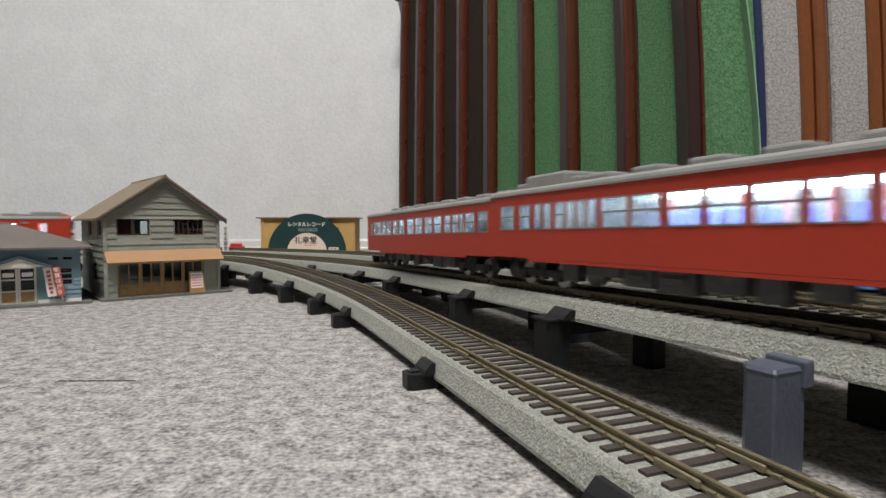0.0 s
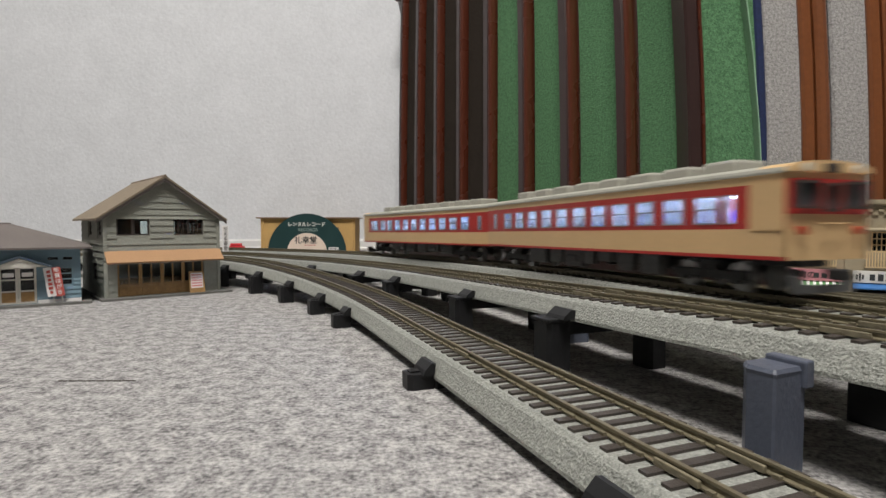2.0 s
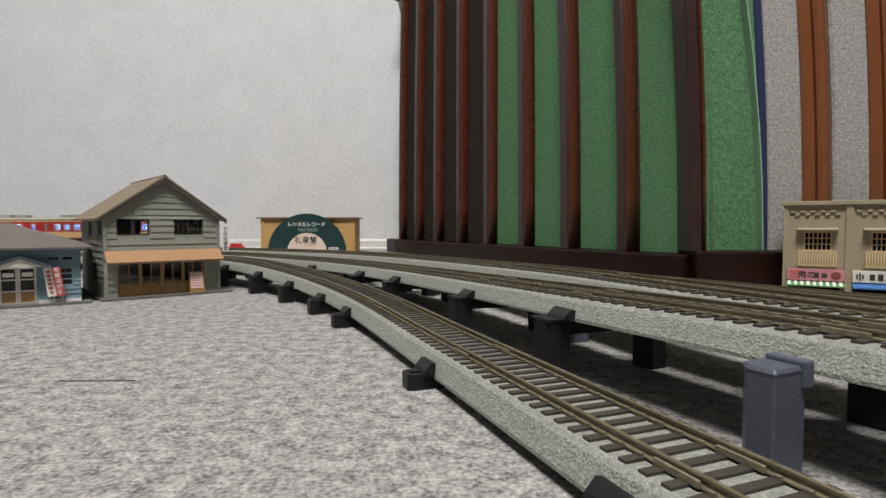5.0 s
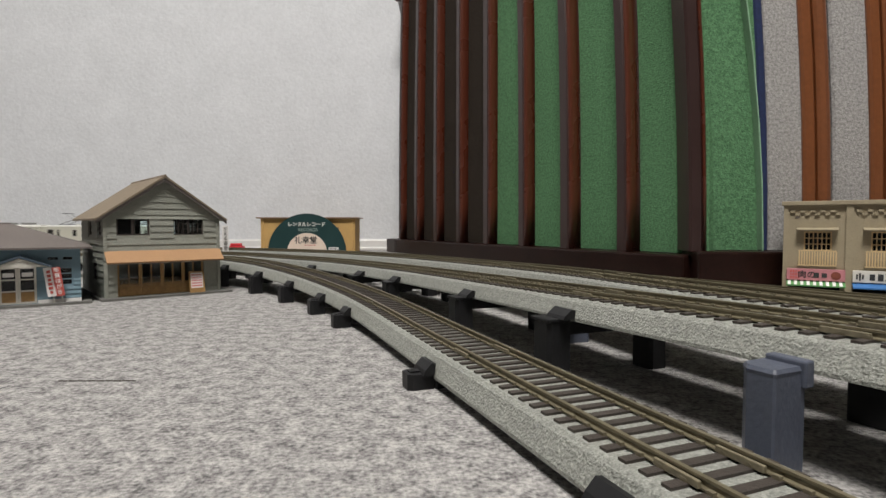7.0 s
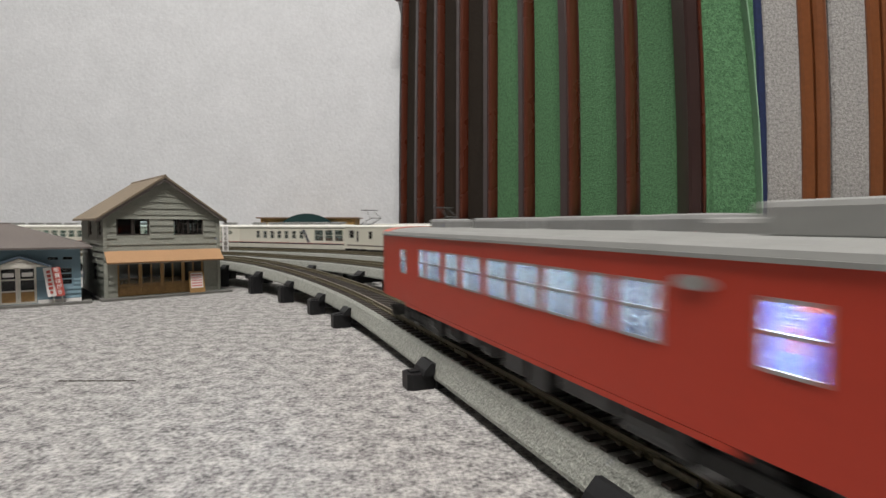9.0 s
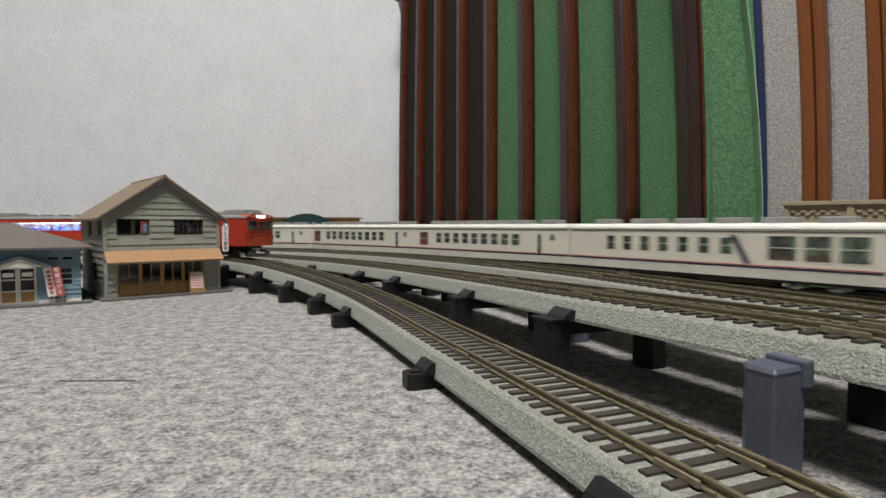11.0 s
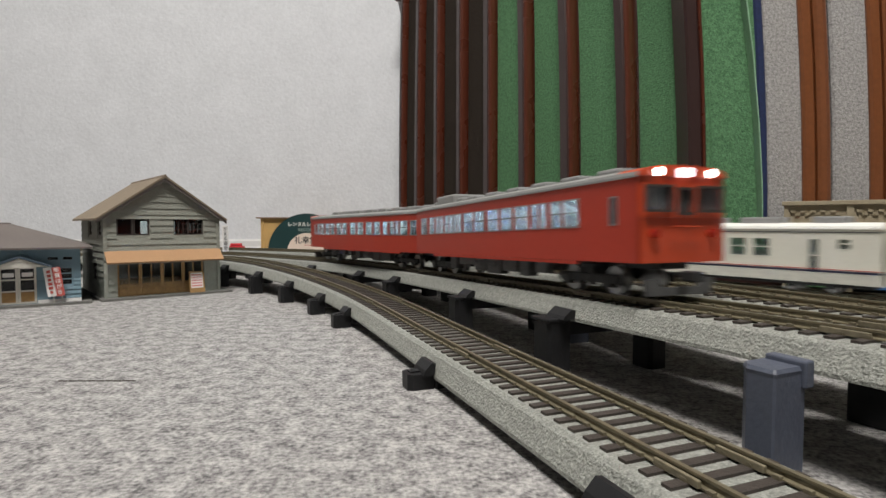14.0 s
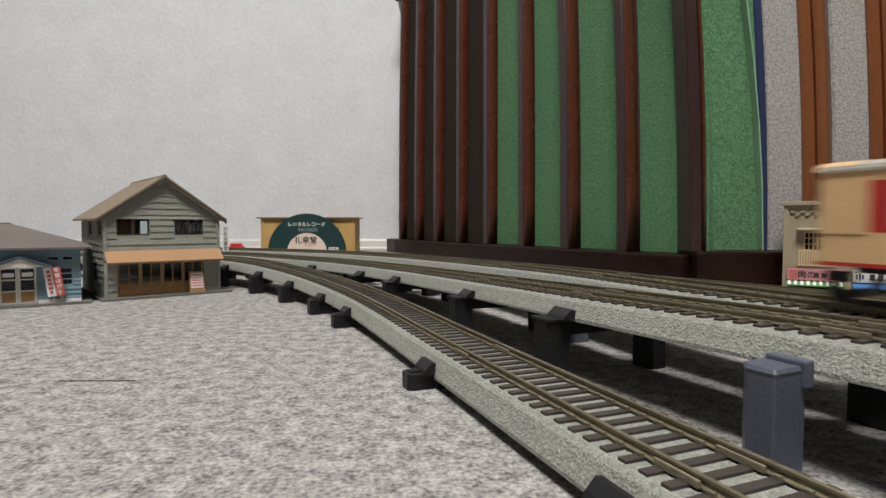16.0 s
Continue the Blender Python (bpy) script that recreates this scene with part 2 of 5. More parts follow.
FRONT = Track([(0.0838, 0.0, 0.0127), (0.0445, 0.10, 0.0127), (0.0052, 0.20, 0.0130), (-0.046, 0.315, 0.0160), (-0.105, 0.405, 0.0205), (-0.165, 0.475, 0.0235), (-0.225, 0.527, 0.0240), (-0.33, 0.567, 0.0240), (-0.43, 0.57, 0.0240), (-0.53, 0.52, 0.0230), (-0.58, 0.41, 0.0220), (-0.57, 0.20, 0.0200), (-0.51, -0.10, 0.0170), (-0.37, -0.40, 0.0140), (-0.10, -0.56, 0.0127), (0.13, -0.48, 0.0127), (0.168, -0.25, 0.0127)])
MIDDLE = Track([(0.1450, 0.0000, 0.0315), (0.0982, 0.1070, 0.0318), (0.0576, 0.1933, 0.0302), (0.0251, 0.2765, 0.0274), (-0.0213, 0.3815, 0.0244), (-0.0814, 0.4708, 0.0234), (-0.1372, 0.5266, 0.0234), (-0.2301, 0.5974, 0.0238), (-0.3717, 0.6505, 0.0251), (-0.5061, 0.6706, 0.0250), (-0.6273, 0.6457, 0.0244), (-0.7059, 0.5459, 0.0238), (-0.7200, 0.2880, 0.0242), (-0.6762, -0.0980, 0.0254), (-0.5096, -0.4606, 0.0266), (-0.1470, -0.6860, 0.0278), (0.1666, -0.5880, 0.0291), (0.2274, -0.2940, 0.0303)])
REAR = Track([(0.1782, 0.0289, 0.0308), (0.1221, 0.1439, 0.0313), (0.0943, 0.2041, 0.0317), (0.0715, 0.2808, 0.0305), (0.0196, 0.4006, 0.0283), (-0.0312, 0.4873, 0.0272), (-0.1030, 0.5726, 0.0264), (-0.1890, 0.6355, 0.0260), (-0.2824, 0.6852, 0.0257), (-0.4432, 0.7341, 0.0253), (-0.6081, 0.7456, 0.0249), (-0.7487, 0.7061, 0.0246), (-0.8256, 0.5952, 0.0242), (-0.8256, 0.2880, 0.0251), (-0.7760, -0.1164, 0.0261), (-0.6014, -0.5432, 0.0270), (-0.1746, -0.8051, 0.0280), (0.2134, -0.6984, 0.0289), (0.2910, -0.3298, 0.0299)])
BACK = Track([(0.41, 0.06, 0.0125), (0.245, 0.325, 0.0125), (0.115, 0.51, 0.0125), (-0.02, 0.67, 0.0125), (-0.17, 0.815, 0.0125), (-0.40, 0.93, 0.0125), (-0.70, 0.97, 0.0125), (-1.00, 0.92, 0.0125), (-1.22, 0.70, 0.0125), (-1.28, 0.30, 0.0125), (-1.18, -0.30, 0.0125), (-0.85, -0.80, 0.0125), (-0.20, -1.02, 0.0125), (0.42, -0.80, 0.0125), (0.54, -0.35, 0.0125)])


def sweep(bm, track, outline, s0, s1, step, closed_ring=True):
    """Draws an outline (across, up from the rail head) along a track."""
    n = max(2, int(round((s1 - s0) / step)) + 1)
    rings = []
    for i in range(n):
        s = s0 + (s1 - s0) * i / (n - 1)
        c, w = track.at(s), track.way(s)
        side = Vector((-w.y, w.x, 0)).normalized()
        rings.append([bm.verts.new(c + side * u + Vector((0, 0, v))) for u, v in outline])
    k = len(outline)
    for a, b in zip(rings, rings[1:]):
        for i in range(k):
            bm.faces.new((a[i], a[(i + 1) % k], b[(i + 1) % k], b[i]))
    bm.faces.new(rings[0])
    bm.faces.new(list(reversed(rings[-1])))
    bmesh.ops.recalc_face_normals(bm, faces=bm.faces[:])


BED = 0.0095


def build_track(track, label, far_s):
    """Roadbed, two rails, sleepers; the visible stretch in fine steps."""
    t = thing("railway_track", Matrix(), label, "track", "tracks of the layout")
    hw, bw = 0.0143, 0.0172
    bed = [(-bw, -BED), (-bw, -BED + 0.0010), (-hw - 0.0003, -0.0034), (-hw + 0.0009, -0.0025), (hw - 0.0009, -0.0025), (hw + 0.0003, -0.0034), (bw, -BED + 0.0010), (bw, -BED)]
    bm = bmesh.new()
    sweep(bm, track, bed, 0, far_s, 0.008)
    part("roadbed", bm, BALLAST, t, "grey speckled ballast roadbed")
    bm = bmesh.new()
    sweep(bm, track, bed, far_s, track.total, 0.03)
    part("roadbed", bm, BALLAST, t, "grey speckled ballast roadbed")
    for o in (-0.0074, 0.0074):
        rail = [(o - 0.0009, -0.0020), (o - 0.0009, -0.0017), (o - 0.0003, -0.0014), (o - 0.0003, -0.0007), (o - 0.0005, -0.0005), (o - 0.0005, 0), (o + 0.0005, 0), (o + 0.0005, -0.0005), (o + 0.0003, -0.0007), (o + 0.0003, -0.0014), (o + 0.0009, -0.0017), (o + 0.0009, -0.0020)]
        bm = bmesh.new()
        sweep(bm, track, rail, 0, far_s, 0.008)
        part("rail", bm, RAIL, t, "bronze-coloured metal rail")
        bm = bmesh.new()
        sweep(bm, track, rail, far_s, track.total, 0.03)
        part("rail", bm, RAIL, t, "bronze-coloured metal rail")
    return t


PITCH = 0.0053


def add_sleepers(t, track, far_s):
    """Sleepers of the stretch near the camera as single pieces, the rest joined."""
    bm = bmesh.new()
    box(bm, -0.0011, 0.0011, -0.0126, 0.0126, -0.0036, -0.0019)
    for o in (-0.0074, 0.0074):
        for e in (-0.00115, 0.00115):
            box(bm, -0.0007, 0.0007, o + e - 0.00045, o + e + 0.00045, -0.0019, -0.0012)
    one = mesh_of("sleeper", bm, SLEEPER)
    one.materials.append(CHAIR)
    for i, p in enumerate(one.polygons):
        p.material_index = 0 if i < 6 else 1
    n = int(far_s / PITCH)
    for i in range(n):
        s = (i + 0.5) * PITCH
        w = track.way(s)
        ob = new("sleeper", one)
        ob.parent = t
        ob.matrix_basis = Matrix.Translation(track.at(s)) @ pose(0, 0, 0, 0, 0, math.degrees(math.atan2(w.y, w.x)))
    vs, fs = [], []
    m = int((track.total - far_s) / (PITCH * 1.0))
    for i in range(m):
        s = far_s + (i + 0.5) * (track.total - far_s) / m
        c, w = track.at(s), track.way(s)
        w = Vector((w.x, w.y, 0)).normalized()
        e = Vector((-w.y, w.x, 0))
        k = len(vs)
        for z in (-0.0036, -0.0019):
            for a, b in ((-1, -1), (1, -1), (1, 1), (-1, 1)):
                vs.append(c + w * 0.0011 * a + e * 0.0126 * b + Vector((0, 0, z)))
        fs += [(k + 4, k + 5, k + 6, k + 7), (k, k + 1, k + 5, k + 4), (k + 1, k + 2, k + 6, k + 5), (k + 2, k + 3, k + 7, k + 6), (k + 3, k, k + 4, k + 7)]
    me = bpy.data.meshes.new("sleepers_far")
    me.from_pydata(vs, [], fs)
    me.materials.append(SLEEPER)
    ob = new("sleepers_far", me)
    ob.parent = t
    tagged(ob, kind="stuff")


TRACKS = [(FRONT, "low grey ballasted model track with bronze rails", 0.95), (MIDDLE, "raised grey ballasted model track on black piers", 1.10), (REAR, "raised grey ballasted model track behind another", 1.05), (BACK, "low grey ballasted model track along the boards", 1.0)]
TRACK_THINGS = [build_track(*row) for row in TRACKS]


def add_joiners(t, track, places):
    """Small metal joiners that grip the rails at the roadbed joints."""
    for s in places:
        w = track.way(s)
        m = Matrix.Translation(track.at(s)) @ pose(0, 0, 0, 0, 0, math.degrees(math.atan2(w.y, w.x)))
        for o in (-0.0074, 0.0074):
            bm = bmesh.new()
            for e in (-0.0011, 0.0011):
                box(bm, -0.005, 0.005, o + e - 0.0004, o + e + 0.0004, -0.0020, -0.0006, 0.0002)
            part("rail_joiner", bm, CHAIR, t, m=m)


add_joiners(TRACK_THINGS[0], FRONT, (0.100, 0.192, 0.304, 0.408, 0.478))
add_joiners(TRACK_THINGS[1], MIDDLE, (0.129, 0.214, 0.293, 0.405))
add_joiners(TRACK_THINGS[2], REAR, (0.247, 0.34, 0.43))


# ---- boards standing along the rear ----
def bowed(bm, x0, x1, y0, y1, z0, z1, bow, steps=10, round_front=0.0):
    """An upright bar along z, its face at y0; bow: how far it has bent sideways at a height of 0.3 m."""
    rings = []
    for i in range(steps + 1):
        z = z0 + (z1 - z0) * i / steps
        dx = bow * (z / 0.3) ** 2
        e = min(0.002, (x1 - x0) * 0.2)
        mid = [((x0 + x1) / 2, y0 - round_front)] if round_front else []
        ring = [(x0, y1), (x0, y0 + e), (x0 + e, y0)] + mid + [(x1 - e, y0), (x1, y0 + e), (x1, y1)]
        rings.append([bm.verts.new((x + dx, y, z)) for x, y in ring])
    k = len(rings[0])
    for a, b in zip(rings, rings[1:]):
        for i in range(k):
            bm.faces.new((a[i], a[(i + 1) % k], b[(i + 1) % k], b[i]))
    bm.faces.new(rings[0])
    bm.faces.new(list(reversed(rings[-1])))
    bmesh.ops.recalc_face_normals(bm, faces=bm.faces[:])


ROW = Matrix.Translation((-0.1015, 1.1019, 0)) @ pose(0, 0, 0, 0, 0, math.degrees(math.atan2(-0.88235, 0.47059)))


def build_board(m, x0, x1, nxt, deep, bow, felt, felt_name, wood=None, z0=0.026, top=0.60):
    """A tall board: a proud wooden upright from x0 to x1 with a rounded edge, then felt as far as nxt; -y faces the layout."""
    label = "tall " + felt_name + " felt board with a varnished wooden upright"
    t = thing("display_board", m @ Matrix.Translation((x0, 0, 0)), label, "board", "boards standing in a row")
    w, k = x1 - x0, 0.0042
    bm = bmesh.new()
    bowed(bm, 0, w - k, 0, deep + 0.02, z0, top, bow)
    part("upright", bm, wood or WOOD_DARK, t, "glossy dark wooden upright")
    bm = bmesh.new()
    nosing(bm, w - k + 0.0003, w, 0.0004, deep + 0.02, z0 + 0.0003, top - 0.001, bow)
    part("edge_moulding", bm, WOOD_RED, t, "reddish rounded edge moulding", smooth=True)
    bm = bmesh.new()
    bowed(bm, w + 0.0004, nxt - x0 - 0.0008, deep, deep + 0.02, z0 + 0.001, top - 0.006, bow)
    part("felt_panel", bm, felt, t, felt_name + " felt with a fuzzy surface")
    return t


def nosing(bm, x0, x1, y0, y1, z0, z1, bow, steps=10):
    """An upright bar whose outer edge is rounded over, with a fine groove beside the round."""
    r = min(0.006, (x1 - x0) * 1.3)
    ring = [(x0, y1), (x0, y0 + 0.0006), (x0 + 0.0005, y0)]
    ring += [(x1 - (x1 - x0 - 0.0009) * (1 - math.sin(a)), y0 + r * (1 - math.cos(a))) for a in (0.0, 0.35, 0.7, 1.05, 1.4, math.pi / 2)]
    ring += [(x1, y1 - 0.016), (x1 - 0.001, y1 - 0.0155), (x1 - 0.001, y1)]
    rings = []
    for i in range(steps + 1):
        z = z0 + (z1 - z0) * i / steps
        rings.append([bm.verts.new((x + bow * (z / 0.3) ** 2, y, z)) for x, y in ring])
    k = len(ring)
    for a, b in zip(rings, rings[1:]):
        for i in range(k):
            bm.faces.new((a[i], a[(i + 1) % k], b[(i + 1) % k], b[i]))
    bm.faces.new(rings[0])
    bm.faces.new(list(reversed(rings[-1])))
    bmesh.ops.recalc_face_normals(bm, faces=bm.faces[:])


# each row: upright from, to, depth of the felt, sideways bend, felt
BOARDS = [(0.0275, 0.0414, 0.0110, 0.0054, FELT_BROWN, "brown"), (0.0991, 0.1163, 0.0125, 0.0048, FELT_BROWN, "brown"), (0.1781, 0.1951, 0.0121, 0.0018, FELT_BROWN, "brown"), (0.2582, 0.2746, 0.0125, 0.0005, FELT_BROWN, "brown"), (0.3398, 0.3581, 0.0127, -0.0013, FELT_GREEN, "green"), (0.4272, 0.4447, 0.0140, -0.0041, FELT_GREEN, "green"), (0.5118, 0.5318, 0.0138, -0.0080, FELT_GREEN, "green"), (0.6018, 0.6195, 0.0146, -0.0105, FELT_GREEN, "green")]
for i, row in enumerate(BOARDS):
    nxt = BOARDS[i + 1][0] if i + 1 < len(BOARDS) else 0.700
    build_board(ROW, row[0], row[1], nxt, *row[2:])


def build_green_edge():
    """A thin pale green strip along the first green board."""
    bm = bmesh.new()
    bowed(bm, 0, 0.0013, 0.004, 0.008, 0.055, 0.598, -0.0005)
    tagged(part("edge_strip", bm, PALE_GREEN, m=ROW @ Matrix.Translation((0.3370, -0.0005, 0))), "thin pale green strip of felt along a board's edge", "felt strip")


PALE_GREEN = mat("pale_green_edge", (0.24, 0.40, 0.26), 0.8)
build_green_edge()
SIDE = pose(0.2255, 0.487, 0, 0, 0, -4)


def build_side_stack():
    build_board(SIDE, -0.0035, 0.0127, 0.0640, 0.0105, -0.0130, FELT_GREEN, "green", z0=0.030)
    t = thing("display_board", SIDE @ Matrix.Translation((0.0600, 0, 0)), "thin navy felt board with a pale green edge strip", "board", "boards standing in a row")
    bm = bmesh.new()
    bowed(bm, 0.0, 0.0012, 0.0005, 0.0102, 0.031, 0.60, -0.0275)
    part("edge_strip", bm, PALE_GREEN, t, "pale green cut edge")
    bm = bmesh.new()
    bowed(bm, 0.0016, 0.0090, 0.0090, 0.034, 0.031, 0.60, -0.0150)
    part("felt_panel", bm, FELT_NAVY, t, "navy felt")
    for x, w, q in ((0.0696, 0.0335, 0.0225), (0.1275, 0.0335, 0.0240), (0.187, 0.036, 0.024), (0.250, 0.036, 0.024)):
        t = thing("display_board", SIDE @ Matrix.Translation((x, 0, 0)), "tall grey felt board with an orange-brown wooden upright", "board", "boards standing in a row")
        bm = bmesh.new()
        bowed(bm, 0.0, w, 0.012, 0.034, 0.031, 0.60, -0.0150)
        part("felt_panel", bm, FELT_GREY, t, "grey fuzzy felt")
        bm = bmesh.new()
        bowed(bm, w - 0.0035, w + 0.0075, 0.0080, 0.034, 0.031, 0.60, -0.0150)
        part("upright", bm, WOOD_ORANGE, t, "orange-brown wooden upright")
        bm = bmesh.new()
        bowed(bm, w - 0.0035 + 0.0113, w - 0.0035 + q, 0.0055, 0.034, 0.031, 0.60, -0.0150, round_front=0.002)
        part("upright", bm, WOOD_ORANGE, t, "orange-brown wooden upright")


build_side_stack()


def build_trays():
    bm = bmesh.new()
    box(bm, 0.028, 0.69, -0.006, 0.05, 0.0, 0.0262, 0.002)
    t = thing("base_tray", ROW, "long dark wooden base tray under the boards", "tray")
    part("tray_body", bm, WOOD_TRAY, t)
    bm = bmesh.new()
    box(bm, -0.016, 0.0275, -0.008, 0.05, 0.0, 0.0272, 0.002)
    part("end_block", bm, mat("dark_grey_end", (0.045, 0.035, 0.033), 0.5), t, "dark grey end block")
    bm = bmesh.new()
    box(bm, 0.0, 0.36, -0.012, 0.05, 0.0, 0.0305, 0.002)
    t = thing("base_tray", SIDE, "dark wooden base tray under the grey boards", "tray")
    part("tray_body", bm, WOOD_TRAY, t)


build_trays()


def build_wall_hook():
    t = thing("wall_knob", Matrix.Translation((-0.098, 1.10, 0)), "dark round knob beside the boards", "knob")
    bm = bmesh.new()
    cyl(bm, 0.006, (0.01, 0.02, 0.5205), (0.01, WALL_Y - 1.10, 0.5205), 14)
    part("stem", bm, WOOD_DARK, t)
    bm = bmesh.new()
    bmesh.ops.create_uvsphere(bm, u_segments=16, v_segments=10, radius=0.014, matrix=Matrix.Translation((0.01, 0.02, 0.5205)))
    part("knob", bm, WOOD_DARK, t, smooth=True)


build_wall_hook()


# ---- piers and clips under the tracks ----
def frame_at(track, s):
    w = track.way(s)
    return Matrix.Translation(track.at(s)) @ pose(0, 0, 0, 0, 0, math.degrees(math.atan2(w.y, w.x)))


def build_clip(track, s):
    """A low black joint foot that grips the roadbed's edge; local y is across, + towards the inside of the loop."""
    m = frame_at(track, s)
    h = m.translation.z
    t = thing("track_clip", m @ Matrix.Translation((0, 0, -h)), "small black plastic foot clipped under a roadbed joint", "track clip", "black supports of the tracks")
    low = h - BED
    top = max(low + 0.0012, 0.0052)
    bm = bmesh.new()
    ring = [(-0.0038, 0.0170), (0.0042, 0.0170), (0.0042, 0.0242), (0.0030, 0.0258), (-0.0024, 0.0258), (-0.0038, 0.0242)]
    prism(bm, ring, "z", 0.0, top)
    foot = part("foot", bm, BLACK, t)
    bm = bmesh.new()
    prism(bm, [(-0.0012, 0.0200), (0.0022, 0.0200), (0.0022, 0.0245), (-0.0012, 0.0245)], "z", top, top + 0.0005)
    part("peg", bm, BLACK, foot)
    bm = bmesh.new()
    prism(bm, [(0.0176, top - 0.0004), (0.0214, top - 0.0004), (0.0206, top + 0.0014), (0.0184, top + 0.0036), (0.0170, top + 0.0034)], "x", -0.0052, 0.0046)
    part("hook", bm, BLACK, t)
    bm = bmesh.new()
    box(bm, -0.0050, 0.0050, -0.018, 0.0168, max(0.0, low - 0.0034), low - 0.0003, 0.0004)
    part("plate", bm, BLACK, t)
    bm = bmesh.new()
    box(bm, -0.0046, 0.0046, -0.0245, -0.0182, 0.0, top, 0.0005)
    part("foot", bm, BLACK, t)
    return t


def build_pier(track, s, wide=0.0104, hooks=(1, -1)):
    """A tall black pier: two legs, a beam under the roadbed and sloping hooks over its edges."""
    m = frame_at(track, s)
    h = m.translation.z
    t = thing("track_pier", m @ Matrix.Translation((0, 0, -h)), "tall black plastic pier under the raised track", "pier", "black supports of the tracks")
    low = h - BED
    for y0, y1 in ((0.0172, 0.0258), (-0.0258, -0.0185)):
        bm = bmesh.new()
        prism(bm, [(-wide / 2, y0), (wide / 2, y0), (wide / 2, y1 - 0.0014), (wide / 2 - 0.0014, y1), (-wide / 2 + 0.0014, y1), (-wide / 2, y1 - 0.0014)], "z", 0.0, low - 0.0002)
        leg = part("leg", bm, BLACK, t)
        bm = bmesh.new()
        box(bm, -wide / 2 - 0.0004, wide / 2 + 0.0004, min(y0, y1) + 0.0001, y1 + 0.0004, low - 0.0002, low + 0.0010, 0.0003)
        part("rim", bm, BLACK, leg)
    for k in hooks:
        bm = bmesh.new()
        prism(bm, [(0.0177 * k, low + 0.0010), (0.0222 * k, low + 0.0010), (0.0214 * k, low + 0.0022), (0.0186 * k, low + 0.0044), (0.0171 * k, low + 0.0040)], "x", -wide * 0.78, wide * 0.18)
        part("hook", bm, BLACK, t)
    bm = bmesh.new()
    prism(bm, [(-wide * 0.5, low - 0.0003), (wide * 0.5, low - 0.0003), (wide * 0.4, low - 0.0050), (-wide * 0.4, low - 0.0050)], "y", -0.0184, 0.0171)
    part("crossbeam", bm, BLACK, t)
    return t


for s in (0.104, 0.198, 0.315, 0.365, 0.426, 0.490, 0.560, 0.620, 0.700, 0.78, 0.90):
    build_clip(FRONT, s)
for s in np.arange(1.05, FRONT.total - 0.02, 0.19):
    build_clip(FRONT, float(s))
for s in (0.214, 0.293, 0.405, 0.470, 0.56, 0.66, 0.80, 0.93):
    build_pier(MIDDLE, s)
for s in np.arange(1.10, MIDDLE.total - 0.06, 0.2):
    build_pier(MIDDLE, float(s))
for s in (0.03, 0.43, 0.55, 0.66, 0.80, 0.95):
    build_pier(REAR, s, hooks=(-1,))
for s in np.arange(1.15, REAR.total - 0.06, 0.2):
    build_pier(REAR, float(s))
for s in np.arange(0.05, BACK.total - 0.05, 0.25):
    build_clip(BACK, float(s))


def build_block(track, s, off, w, d, label):
    """A blue-grey block with a cut corner, a stepped head and a lip that carries the roadbed's edge."""
    m = frame_at(track, s)
    h = m.translation.z
    t = thing("support_block", m @ Matrix.Translation((0, off, -h)), label, "support block")
    low = h - BED
    plan = [(-w, -d), (w, -d), (w, d - 0.0022), (w - 0.0022, d), (-w + 0.0004, d), (-w, d - 0.0004)]
    bm = bmesh.new()
    prism(bm, plan, "z", 0.0, low + 0.0008)
    part("column", bm, GREYBLUE, t)
    bm = bmesh.new()
    ring0 = [bm.verts.new((x, y, low + 0.0008)) for x, y in plan]
    ring1 = [bm.verts.new((x * 1.03, y * 1.03, low + 0.0016)) for x, y in plan]
    ring2 = [bm.verts.new((x * 0.93, y * 0.93, low + 0.0024)) for x, y in plan]
    for a, b in ((ring0, ring1), (ring1, ring2)):
        for i in range(6):
            bm.faces.new((a[i], a[(i + 1) % 6], b[(i + 1) % 6], b[i]))
    bm.faces.new(list(reversed(ring0)))
    bm.faces.new(ring2)
    bmesh.ops.recalc_face_normals(bm, faces=bm.faces[:])
    head = part("cap", bm, GREYBLUE, t)
    bm = bmesh.new()
    box(bm, -w * 1.25, w * 0.9, -d - 0.0016, -d + 0.0014, low - 0.0022, low + 0.0036, 0.0005)
    part("lip", bm, GREYBLUE, head)
    return t


build_block(MIDDLE, 0.1335, 0.0258, 0.0041, 0.0048, "tall blue-grey plastic block beside the raised track")
build_block(REAR, 0.247, 0.020, 0.005, 0.005, "short blue-grey plastic block under the raised track")


def build_post(track, s, off, w, d):
    m = frame_at(track, s)
    h = m.translation.z
    t = thing("track_post", m @ Matrix.Translation((0, off, -h)), "single black plastic post under the raised track", "pier", "black supports of the tracks")
    bm = bmesh.new()
    box(bm, -w, w, -d, d, 0.0, h - BED - 0.0003, 0.0006)
    part("leg", bm, BLACK, t)
    bm = bmesh.new()
    box(bm, -w * 0.8, w * 0.8, d + 0.0001, d + 0.016, h - BED - 0.0045, h - BED - 0.0003, 0.0004)
    part("crossbeam", bm, BLACK, t)


build_post(REAR, 0.130, 0.006, 0.0050, 0.0046)


def build_joiner(track, s, off, ln):
    m = frame_at(track, s)
    bm = bmesh.new()
    box(bm, -ln / 2, ln / 2, off - 0.004, off + 0.004, -BED, -BED + 0.0030, 0.0006)
    tagged(part("joint_plate", bm, UNDER, m=m), "grey plastic joint plate between two roadbeds", "joint plate", "joint plates")


